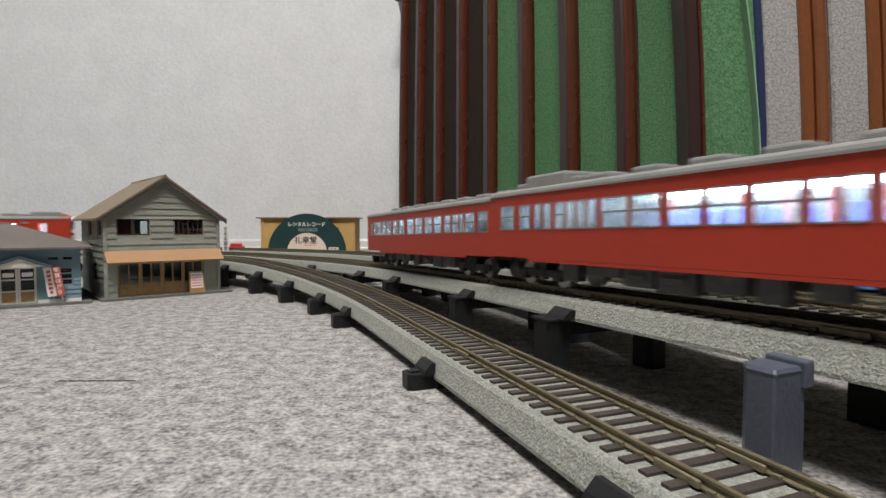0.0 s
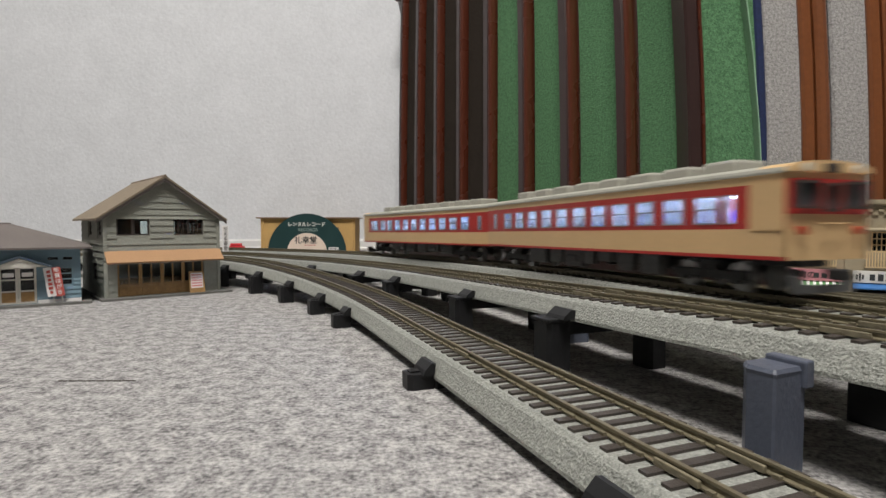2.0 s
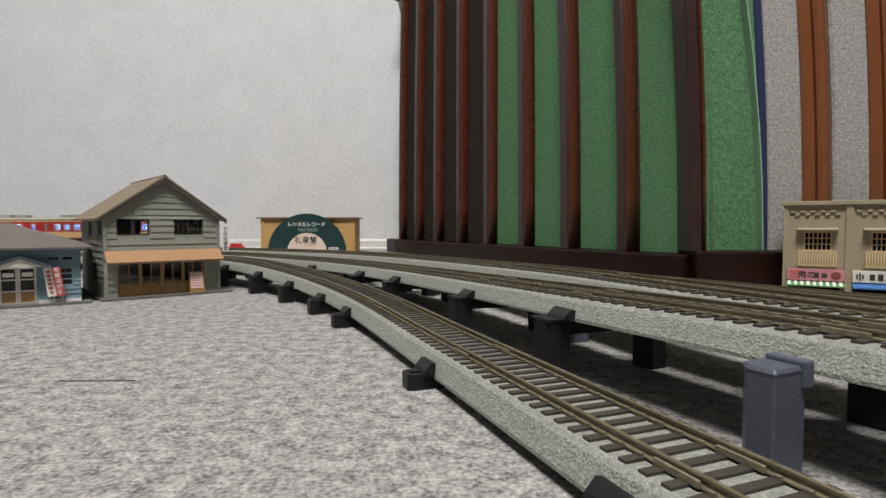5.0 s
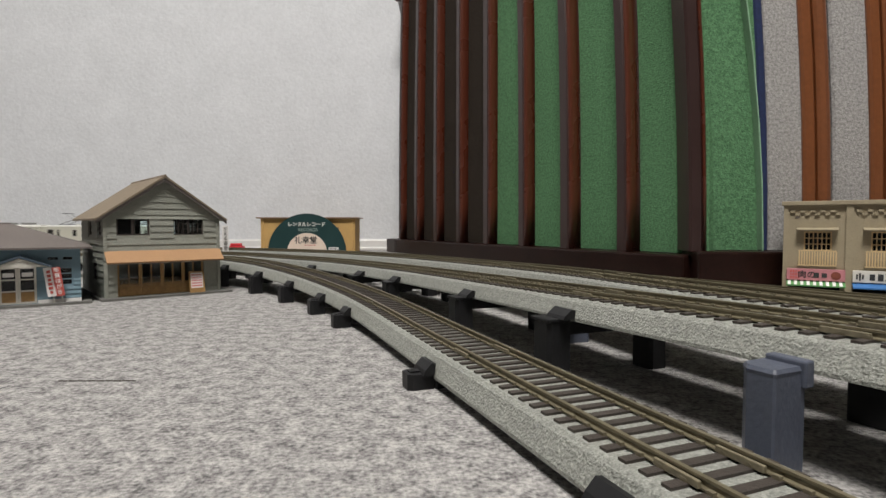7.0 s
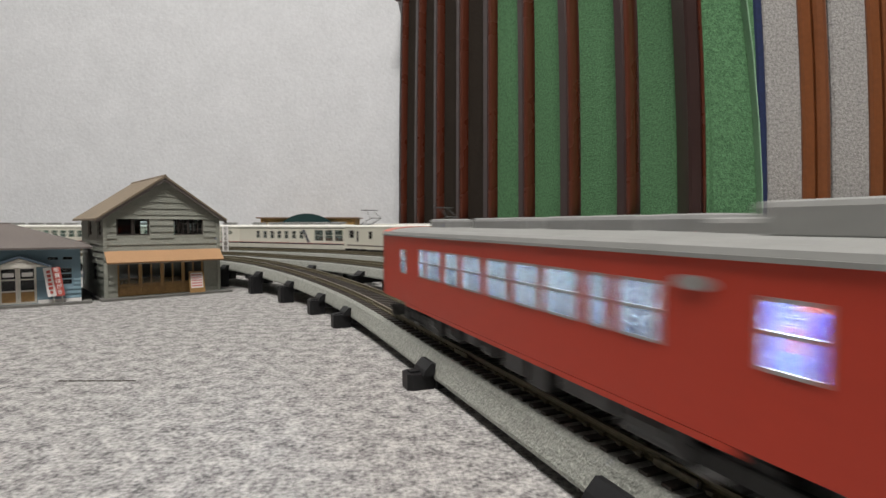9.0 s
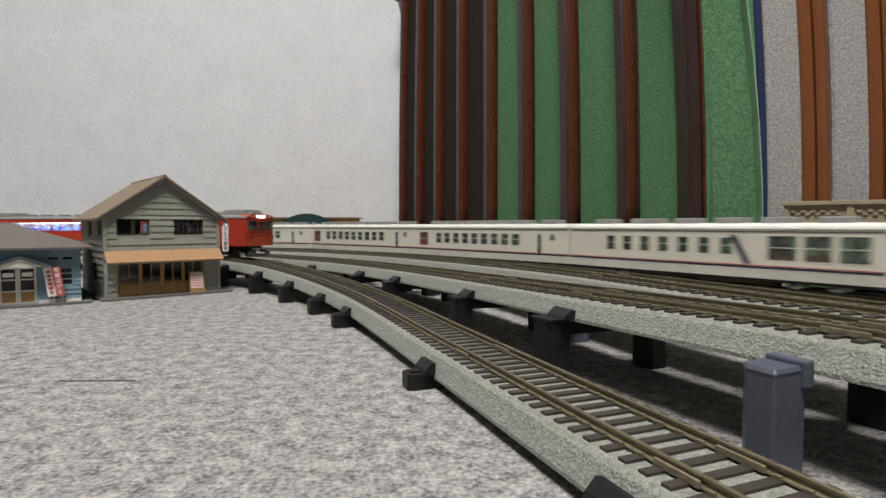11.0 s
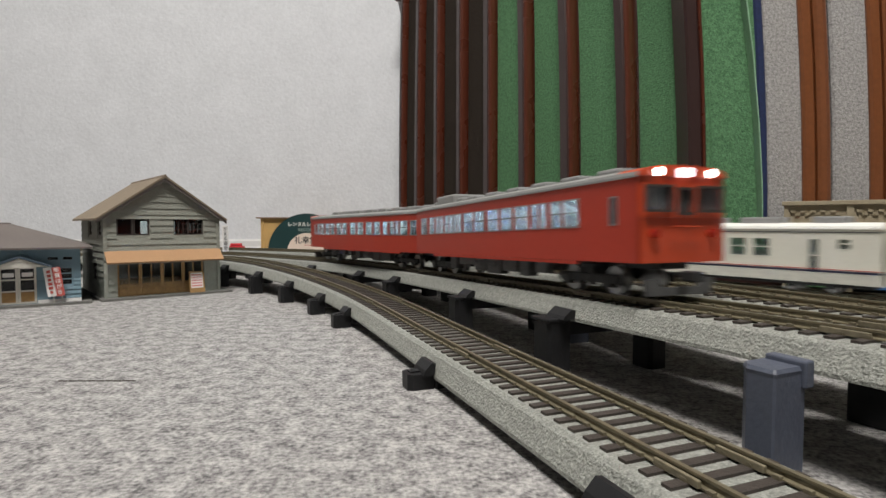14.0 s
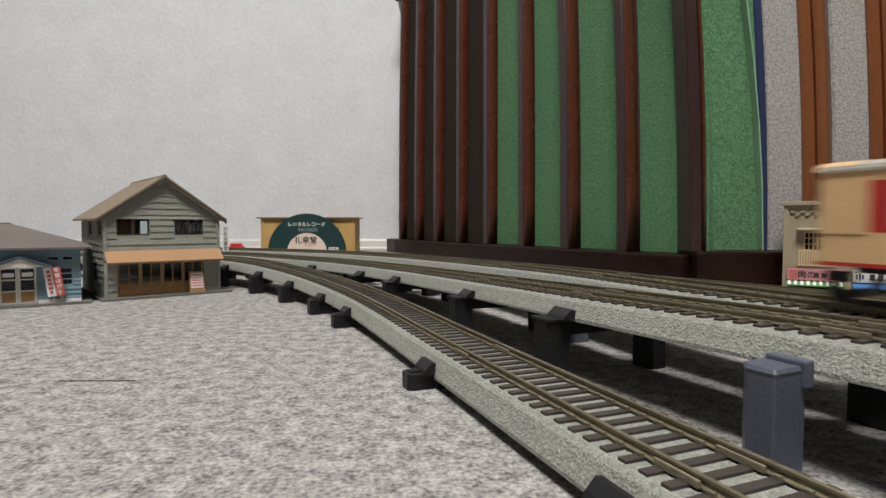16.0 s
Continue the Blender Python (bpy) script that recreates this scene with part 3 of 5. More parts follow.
for tr, s, off, ln in ((MIDDLE, 0.53, -0.0225, 0.026), (MIDDLE, 0.62, -0.0225, 0.026), (MIDDLE, 0.45, -0.0225, 0.026), (MIDDLE, 0.72, -0.0225, 0.026)):
    build_joiner(tr, s, off, ln)

# ---- buildings ----
SIDING = mat("grey_siding", (0.275, 0.28, 0.24), 0.7, vary=0.12, scale=90, fine=900, bump=0.15)
SIDING_BLUE = mat("blue_siding", (0.165, 0.255, 0.305), 0.65, vary=0.1, scale=90, fine=900, bump=0.12)
ROOF_TAN = mat("tan_roof", (0.215, 0.168, 0.118), 0.75, vary=0.12, scale=60, fine=900, bump=0.1)
ROOF_BROWN = mat("grey_brown_roof", (0.135, 0.115, 0.105), 0.75, vary=0.12, scale=60, fine=900, bump=0.1)
AWNING = mat("orange_awning", (0.38, 0.215, 0.105), 0.7, vary=0.07, scale=60, fine=900)
TIMBER = mat("ochre_timber", (0.33, 0.19, 0.07), 0.6, vary=0.2, scale=200)
FRAME_DARK = mat("dark_window_frame", (0.045, 0.035, 0.03), 0.6)
PLINTH = mat("grey_plinth", (0.13, 0.125, 0.115), 0.8, vary=0.15, scale=150)
OFFWHITE = mat("off_white_paint", (0.66, 0.63, 0.56), 0.6, vary=0.06)
CLEAN_WHITE = mat("paper_white", (0.82, 0.80, 0.78), 0.7, vary=0.03)
SIGN_RED = mat("sign_red", (0.55, 0.10, 0.08), 0.6, vary=0.06)
SIGN_PINK = mat("sign_pink", (0.50, 0.20, 0.22), 0.6, vary=0.06)
SIGN_DARK = mat("sign_ink", (0.03, 0.03, 0.03), 0.7)
PALE_INK = mat("pale_ink", (0.72, 0.72, 0.66), 0.7)
RECORD_GREEN = mat("dark_green_board", (0.012, 0.045, 0.045), 0.45, vary=0.1)
RECORD_LABEL = mat("peach_label", (0.80, 0.66, 0.55), 0.6, vary=0.04)
RECORD_WALL = mat("ochre_wall", (0.58, 0.36, 0.13), 0.7, vary=0.08, scale=60)
BEIGE = mat("beige_wall", (0.32, 0.268, 0.178), 0.75, vary=0.1, scale=80, fine=900, bump=0.15)
BEIGE_PALE = mat("pale_wood_rail", (0.62, 0.45, 0.24), 0.65, vary=0.08)
# near-black: the shade of unlit rooms, painted on sheets behind panes
ROOM_SHADE = mat("painted_room_shade", (0.02, 0.02, 0.02), 0.9)
AWN_GREEN = mat("green_awning", (0.10, 0.27, 0.09), 0.7)
AWN_BLUE = mat("blue_awning", (0.04, 0.15, 0.38), 0.6)
LETTER_GREY = mat("letter_grey", (0.22, 0.20, 0.18), 0.7)
CAR_RED = mat("red_box_paint", (0.62, 0.03, 0.04), 0.45)


def lettering(name, text, size, material, parent, m, depth=0.0002, label="", bold=0.01):
    """Raised letters in the built-in font; local x along the line, local y up."""
    cu = bpy.data.curves.new(name, "FONT")
    cu.body, cu.size, cu.extrude, cu.offset = text, size, depth, size * bold
    cu.align_x, cu.align_y = "CENTER", "CENTER"
    ob = new(name, cu)
    me = bpy.data.meshes.new_from_object(ob.evaluated_get(bpy.context.evaluated_depsgraph_get()))
    bpy.data.objects.remove(ob)
    me.materials.clear()
    me.materials.append(material)
    ob = new(name, me)
    ob.parent = parent
    ob.matrix_basis = m @ pose(0, 0, 0, 90, 0, 0)
    if label:
        tagged(ob, label)
    return ob


def bars(name, n, w, h, material, parent, m, vertical=False, seed=1):
    """Plain bars in place of writing, in the plane x, z."""
    rnd = random.Random(seed)
    bm = bmesh.new()
    for i in range(n):
        a = 0.55 + 0.45 * rnd.random()
        c = (i + 0.5) / n - 0.5
        if vertical:
            box(bm, -w / 2 * a, w / 2 * a, -0.0001, 0.0001, c * h - h / n * 0.33, c * h + h / n * 0.33)
        else:
            box(bm, c * w - w / n * 0.33, c * w + w / n * 0.33, -0.0001, 0.0001, -h / 2 * a, h / 2 * a)
    return part(name, bm, material, parent, m=m)


def clapboards(parent, place, length, z0, z1, holes, step, material, flip=False):
    """Lapped boards over a wall face: each course is cut at the openings. place(u, out, z) gives the point."""
    z = z0
    while z < z1 - step * 0.3:
        zt = min(z + step, z1)
        spans = [(0.0, length)]
        for a, b, c, d in holes:
            if c < (z + zt) / 2 < d:
                spans = [q for p, r in spans for q in ((p, min(r, a)), (max(p, b), r)) if q[1] - q[0] > 0.0004]
        for a, b in spans:
            bm = bmesh.new()
            k = [place(a, 0.0008, z), place(b, 0.0008, z), place(b, 0.0002, zt), place(a, 0.0002, zt), place(a, -0.0003, z), place(b, -0.0003, z), place(b, -0.0003, zt), place(a, -0.0003, zt)]
            v = [bm.verts.new(p) for p in k]
            for f in ((0, 1, 2, 3), (7, 6, 5, 4), (0, 4, 5, 1), (1, 5, 6, 2), (2, 6, 7, 3), (3, 7, 4, 0)):
                bm.faces.new([v[i] for i in f])
            bmesh.ops.recalc_face_normals(bm, faces=bm.faces[:])
            part("clapboard", bm, material, parent)
        z = zt


def window_unit(parent, m, w, h, material, cols=2, rows=1, bar=0.0007, pane=None, name="window"):
    """A framed window in the plane x, z, with glazing bars and panes; m sets its lower left corner."""
    bm = bmesh.new()
    holes = []
    e = bar * 1.4
    cw, ch = (w - 2 * e - bar * (cols - 1)) / cols, (h - 2 * e - bar * (rows - 1)) / rows
    for i in range(cols):
        for j in range(rows):
            x, z = e + i * (cw + bar), e + j * (ch + bar)
            holes.append((x, x + cw, z, z + ch))
    holed(bm, 0, w, 0, h, holes, lambda u, v, t: (u, t, v), 0.0012)
    f = part(name, bm, material, parent, m=m)
    bm = bmesh.new()
    box(bm, e * 0.5, w - e * 0.5, 0.0006, 0.0008, e * 0.5, h - e * 0.5)
    p = part("pane", bm, pane or PANE, f)
    p.visible_shadow = False
    return f


def build_house():
    """Two-storey clapboard shop: front along x, -y faces the viewer, gable in front."""
    W, D, E, R = 0.078, 0.090, 0.0612, 0.0888
    t = thing("shop_house", pose(-0.2387, 0.3826, 0, 0, 0, 42), "two-storey grey clapboard shop with a tan gable roof", "house")
    bm = bmesh.new()
    prism(bm, [(-0.004, -0.0085), (W + 0.008, -0.0085), (W + 0.008, D + 0.003), (-0.004, D + 0.003)], "z", 0.0, 0.0016)
    part("plinth", bm, PLINTH, t, "flat grey base slab")
    th = 0.0012
    front_holes = [(0.0072, 0.0668, 0.0018, 0.0262), (0.0072, 0.0288, 0.0460, 0.0590), (0.0452, 0.0668, 0.0460, 0.0590)]
    bm = bmesh.new()
    holed(bm, 0, W, 0.0016, E, front_holes, lambda u, v, w: (u, w, v), th)
    wall = part("wall", bm, SIDING, t)
    bm = bmesh.new()
    prism(bm, [(0, E), (W, E), (W / 2, R - 0.0022)], "y", 0, th)
    gable = part("gable", bm, SIDING, t)
    side_holes = [(0.010, 0.024, 0.046, 0.0565), (0.046, 0.060, 0.046, 0.0565), (0.030, 0.046, 0.012, 0.026)]
    bm = bmesh.new()
    holed(bm, th, D, 0.0016, E, side_holes, lambda u, v, w: (w, u, v), th)
    lwall = part("wall", bm, SIDING, t)
    bm = bmesh.new()
    holed(bm, th, D, 0.0016, E, [(0.012, 0.03, 0.046, 0.0565), (0.05, 0.068, 0.046, 0.0565)], lambda u, v, w: (W - w, u, v), th)
    rwall = part("wall", bm, SIDING, t)
    bm = bmesh.new()
    holed(bm, th + 0.0001, W - th - 0.0001, 0.0016, E, [(0.006, 0.036, 0.044, 0.0580), (0.042, 0.072, 0.044, 0.0580), (0.030, 0.050, 0.020, 0.026)], lambda u, v, w: (u, D - w, v), th)
    part("wall", bm, SIDING, t)
    bm = bmesh.new()
    prism(bm, [(0, E), (W, E), (W / 2, R - 0.0022)], "y", D - th, D)
    part("gable", bm, SIDING, t)
    bm = bmesh.new()
    box(bm, th, W - th, th, D - th, 0.031, 0.0325)
    part("upper_floor", bm, PLINTH, t)
    step = 0.0047
    clapboards(wall, lambda u, o, z: (u, -o, z), W, 0.0016, E, front_holes, step, SIDING)
    clapboards(lwall, lambda u, o, z: (-o, u, z), D, 0.0016, E, side_holes, step, SIDING)
    clapboards(rwall, lambda u, o, z: (W + o, u, z), D, 0.0016, E, [(0.012, 0.03, 0.046, 0.0565), (0.05, 0.068, 0.046, 0.0565)], step, SIDING)
    z = E
    while z < R - 0.006:
        zt = min(z + step, R - 0.004)
        a, b = (z - E) / (R - E) * W / 2, (zt - E) / (R - E) * W / 2
        bm = bmesh.new()
        k = [(a, -0.0008, z), (W - a, -0.0008, z), (W - b, -0.0002, zt), (b, -0.0002, zt), (a, 0.0003, z), (W - a, 0.0003, z), (W - b, 0.0003, zt), (b, 0.0003, zt)]
        v = [bm.verts.new(p) for p in k]
        for f in ((0, 1, 2, 3), (7, 6, 5, 4), (0, 4, 5, 1), (1, 5, 6, 2), (2, 6, 7, 3), (3, 7, 4, 0)):
            bm.faces.new([v[i] for i in f])
        bmesh.ops.recalc_face_normals(bm, faces=bm.faces[:])
        part("clapboard", bm, SIDING, gable)
        z = zt
    for z, hh in ((0.0, 0.0262), (0.0268, E)):
        for x in (0.0, W):
            bm = bmesh.new()
            box(bm, x - 0.0012, x + 0.0012, -0.0013, 0.0008, z + 0.0017, hh)
            part("corner_board", bm, SIDING, t)
    # roof: two pitched slabs with overhang and a ridge cap, and the dark fascia
    ov, oe, k = 0.0045, 0.0060, (R - E) / (W / 2)
    for sgn in (-1, 1):
        xe, ze = W / 2 + sgn * (W / 2 + oe), E - k * oe
        bm = bmesh.new()
        prism(bm, [(xe, ze), (W / 2, R), (W / 2, R + 0.0018), (xe, ze + 0.0014)], "y", -ov, D + ov)
        part("roof", bm, ROOF_TAN, t, "tan sheet roof slope")
        bm = bmesh.new()
        prism(bm, [(xe - sgn * 0.0001, ze - 0.0022), (W / 2, R - 0.0026), (W / 2, R - 0.0001), (xe - sgn * 0.0001, ze - 0.0001)], "y", -ov + 0.0006, -ov + 0.0016)
        part("bargeboard", bm, ROOF_BROWN, t, "dark brown bargeboard")
    bm = bmesh.new()
    cyl(bm, 0.0013, (W / 2, -ov - 0.0004, R + 0.0012), (W / 2, D + ov + 0.0004, R + 0.0012), 8)
    part("ridge_cap", bm, ROOF_TAN, t)
    # awning
    bm = bmesh.new()
    prism(bm, [(-0.001, 0.0350), (-0.001, 0.0338), (-0.0095, 0.0262), (-0.0102, 0.0272)], "x", -0.0008, W + 0.001)
    part("awning", bm, AWNING, t, "sloping orange-tan awning over the shop front")
    # shop front
    z0, z1 = 0.0018, 0.0262
    bm = bmesh.new()
    box(bm, 0.0074, 0.0666, 0.0009, 0.0020, z0, 0.0093)
    dado = part("dado", bm, TIMBER, t, "ochre timber panel below the shop windows")
    for i in range(4):
        x = 0.0074 + i * 0.0148
        bm = bmesh.new()
        box(bm, x + 0.0009, x + 0.0141, 0.0004, 0.0011, z0 + 0.0008, 0.0085, 0.0002)
        part("panel", bm, TIMBER, dado)
    for i in range(4):
        window_unit(t, Matrix.Translation((0.0074 + i * 0.0148, 0.0008, 0.0095)), 0.0147, 0.0166, TIMBER, cols=2, rows=1, bar=0.0008)
    for x0, dark_sheet in ((0.0072, True), (0.0452, False)):
        if dark_sheet:
            window_unit(t, Matrix.Translation((x0, 0.0004, 0.0460)), 0.0108, 0.0130, FRAME_DARK, 1, 1, 0.0008, PANE_DARK)
            window_unit(t, Matrix.Translation((x0 + 0.0108, 0.0009, 0.0460)), 0.0108, 0.0130, FRAME_DARK, 1, 1, 0.0008)
        else:
            window_unit(t, Matrix.Translation((x0, 0.0004, 0.0460)), 0.0108, 0.0130, FRAME_DARK, 3, 3, 0.0005)
            window_unit(t, Matrix.Translation((x0 + 0.0108, 0.0009, 0.0460)), 0.0108, 0.0130, FRAME_DARK, 3, 3, 0.0005)
    for a, b, c, d in side_holes:
        window_unit(t, Matrix.Translation((0.0006, b, c)) @ pose(0, 0, 0, 0, 0, -90), b - a, d - c, FRAME_DARK, 3, 3, 0.0005)
    for a, b in ((0.012, 0.03), (0.05, 0.068)):
        window_unit(t, Matrix.Translation((W - 0.0006, a, 0.046)) @ pose(0, 0, 0, 0, 0, 90), b - a, 0.0105, FRAME_DARK, 2, 1, 0.0006)
    for a, b in ((0.006, 0.036), (0.042, 0.072)):
        window_unit(t, Matrix.Translation((b, D - 0.0006, 0.044)) @ pose(0, 0, 0, 0, 0, 180), b - a, 0.0140, FRAME_DARK, 2, 1, 0.0006)
    # plate added to block the back window's light, so this pane looks unlit
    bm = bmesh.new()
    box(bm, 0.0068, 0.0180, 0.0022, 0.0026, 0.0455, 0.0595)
    part("dark_sheet", bm, ROOM_SHADE, t, "near-black sheet added to darken one upper pane")
    # hanging sign at the corner
    bm = bmesh.new()
    box(bm, W + 0.0012, W + 0.0060, -0.0072, -0.0064, 0.0325, 0.053, 0.0002)
    sign = part("hanging_sign", bm, CLEAN_WHITE, t, "narrow white vertical sign board with dark writing")
    for i, ch in enumerate("かえる書房"):
        lettering("lettering", ch, 0.0034, LETTER_GREY, sign, Matrix.Translation((W + 0.0036, -0.00730, 0.0506 - i * 0.0039)), depth=0.00008, bold=0.0)
    # interior fittings seen through the glass
    bm = bmesh.new()
    box(bm, 0.012, 0.060, 0.030, 0.040, 0.0016, 0.012, 0.0004)
    part("shop_counter", bm, TIMBER, t)
    return t


def build_easel():
    t = thing("sandwich_board", pose(-0.2387, 0.3826, 0.0017, 0, 0, 42) @ pose(0.0600, -0.0068, 0, -12, 0, 0), "small red and white sign easel before the shop", "sign")
    bm = bmesh.new()
    holed(bm, -0.0056, 0.0056, 0, 0.0165, [(-0.0045, 0.0045, 0.0035, 0.0154)], lambda u, v, w: (u, w, v), 0.0008)
    part("frame", bm, TIMBER, t)
    bm = bmesh.new()
    box(bm, -0.0044, 0.0044, 0.0002, 0.0006, 0.0036, 0.0153)
    p = part("poster", bm, CLEAN_WHITE, t, "white poster with red writing")
    for i in range(5):
        bars("writing", 6, 0.0076, 0.0014, SIGN_RED, p, Matrix.Translation((0, 0, 0.0052 + i * 0.0021)), False, i + 5)
    bm = bmesh.new()
    for x in (-0.0045, 0.0045):
        cyl(bm, 0.0004, (x, 0.0009, 0.0145), (x, 0.0062, 0.0012), 6)
    part("rear_leg", bm, TIMBER, t)


def build_blue_house():
    """Low blue shop with a hipped roof; right front corner at the origin, front along -x."""
    L, D, E = 0.105, 0.075, 0.0375
    t = thing("blue_shop", pose(-0.2492, 0.372, 0, 0, 0, 35), "single-storey blue clapboard shop with a brown hipped roof", "house")
    bm = bmesh.new()
    prism(bm, [(-L - 0.004, -0.007), (0.006, -0.007), (0.006, D), (-L - 0.004, D)], "z", 0, 0.0016)
    part("plinth", bm, PLINTH, t, "flat grey base slab")
    door = (-0.0440, -0.0244, 0.0018, 0.0262)
    win = (-0.0125, -0.0042, 0.0125, 0.0253)
    tr = [(-0.0190, -0.0118, 0.0292, 0.0328), (-0.0108, -0.0038, 0.0292, 0.0328)]
    win2 = (-0.080, -0.062, 0.0125, 0.0253)
    holes = [door, win, win2, *tr]
    bm = bmesh.new()
    holed(bm, -L, 0, 0.0016, E, holes, lambda u, v, w: (u, w, v), 0.0012)
    wall = part("wall", bm, SIDING_BLUE, t)
    clapboards(wall, lambda u, o, z: (u - L, -o, z), L, 0.0040, 0.0170, [(a + L, b + L, c, d) for a, b, c, d in holes], 0.0030, SIDING_BLUE)
    bm = bmesh.new()
    box(bm, -0.0240, 0.0, -0.0012, 0.0, 0.0016, 0.0038)
    part("sill_board", bm, CLEAN_WHITE, t, "white footing board")
    for x in (-L, -0.0012):
        bm = bmesh.new()
        box(bm, x, x + 0.0012, 0.0013, D, 0.0016, E)
        part("wall", bm, SIDING_BLUE, t)
    bm = bmesh.new()
    box(bm, -L + 0.0013, -0.0013, D - 0.0012, D, 0.0016, E)
    part("wall", bm, SIDING_BLUE, t)
    # sheet added behind the shop front; its black stands in for room shade
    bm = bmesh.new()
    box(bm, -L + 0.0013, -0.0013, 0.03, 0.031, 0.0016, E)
    part("room_shade_sheet", bm, ROOM_SHADE, t)
    # hipped roof
    bm = bmesh.new()
    o, rz = 0.007, 0.0545
    a = [bm.verts.new(p) for p in ((-L - o, -o, E), (o, -o, E), (o, D + o, E), (-L - o, D + o, E))]
    c = [bm.verts.new(p) for p in ((-L - o, -o, E + 0.0013), (o, -o, E + 0.0013), (o, D + o, E + 0.0013), (-L - o, D + o, E + 0.0013))]
    r0, r1 = bm.verts.new((-L + D * 0.48, D / 2, rz)), bm.verts.new((-D * 0.52, D / 2, rz))
    bm.faces.new(a)
    for i in range(4):
        bm.faces.new((a[i], a[(i + 1) % 4], c[(i + 1) % 4], c[i]))
    bm.faces.new((c[0], c[1], r1, r0))
    bm.faces.new((c[1], c[2], r1))
    bm.faces.new((c[2], c[3], r0, r1))
    bm.faces.new((c[3], c[0], r0))
    bmesh.ops.recalc_face_normals(bm, faces=bm.faces[:])
    part("roof", bm, ROOF_BROWN, t, "plain grey-brown hipped roof")
    bm = bmesh.new()
    cyl(bm, 0.0008, (-L + D * 0.48, D / 2, rz), (-D * 0.52, D / 2, rz), 8)
    part("ridge_cap", bm, ROOF_BROWN, t)
    # porch with its own little gable
    bm = bmesh.new()
    prism(bm, [(-0.0475, 0.0262), (-0.0185, 0.0262), (-0.033, 0.0320)], "y", -0.0085, -0.0005)
    porch = part("porch_gable", bm, OFFWHITE, t, "cream porch gable")
    for x0 in (-0.0500, -0.0160):
        bm = bmesh.new()
        prism(bm, [(x0, 0.0256), (-0.033, 0.0325), (-0.033, 0.0337), (x0, 0.0266)], "y", -0.0098, 0.0)
        part("porch_roof", bm, mat("slate_blue_roof", (0.06, 0.085, 0.11), 0.6), t, "dark blue porch roof")
    for i in range(2):
        x = -0.0440 + i * 0.0098
        d = window_unit(t, Matrix.Translation((x, 0.0003, 0.0018)), 0.0097, 0.0243, OFFWHITE, 1, 3, 0.0009, PANE_DARK, "sliding_door")
        bm = bmesh.new()
        box(bm, 0.0012, 0.0085, 0.0001, 0.0009, 0.001, 0.0078)
        part("lower_panel", bm, TIMBER, d, "ochre lower door panel")
        bm = bmesh.new()
        box(bm, 0.002, 0.0078, 0.0000, 0.0004, 0.0178, 0.0205)
        part("notice", bm, CLEAN_WHITE, d)
    window_unit(t, Matrix.Translation((win[0], 0.0003, win[2])), 0.0083, 0.0128, SIDING_BLUE, 1, 3, 0.0007, PANE_DARK)
    window_unit(t, Matrix.Translation((win2[0], 0.0003, win2[2])), 0.018, 0.0128, SIDING_BLUE, 2, 3, 0.0007, PANE_DARK)
    for a in tr:
        window_unit(t, Matrix.Translation((a[0], 0.0003, a[2])), a[1] - a[0], 0.0036, SIDING_BLUE, 1, 1, 0.0006, PANE_DARK, "transom")
    return t


def build_banner(u, lean, cloth, ink, label, seed):
    t = thing("banner", pose(-0.2492, 0.372, 0.0017, 0, 0, 35) @ pose(u, -0.0035, 0, 0, lean, 0), label, "banner", "banners before the blue shop")
    bm = bmesh.new()
    cyl(bm, 0.0003, (0.0, 0, 0), (0.0, 0, 0.0245), 6)
    part("pole", bm, OFFWHITE, t)
    bm = bmesh.new()
    box(bm, -0.0030, 0.0019, -0.0008, -0.0005, 0.0045, 0.0240)
    c = part("cloth", bm, cloth, t)
    if seed == 2:
        for i, ch in enumerate("年賀はがき"):
            lettering("lettering", ch, 0.0034, ink, c, Matrix.Translation((-0.0005, -0.00095, 0.0219 - i * 0.0037)), depth=0.0001, bold=0.012)
    else:
        bars("writing", 6, 0.0026, 0.0165, ink, c, Matrix.Translation((-0.0005, -0.0010, 0.0142)), True, seed)


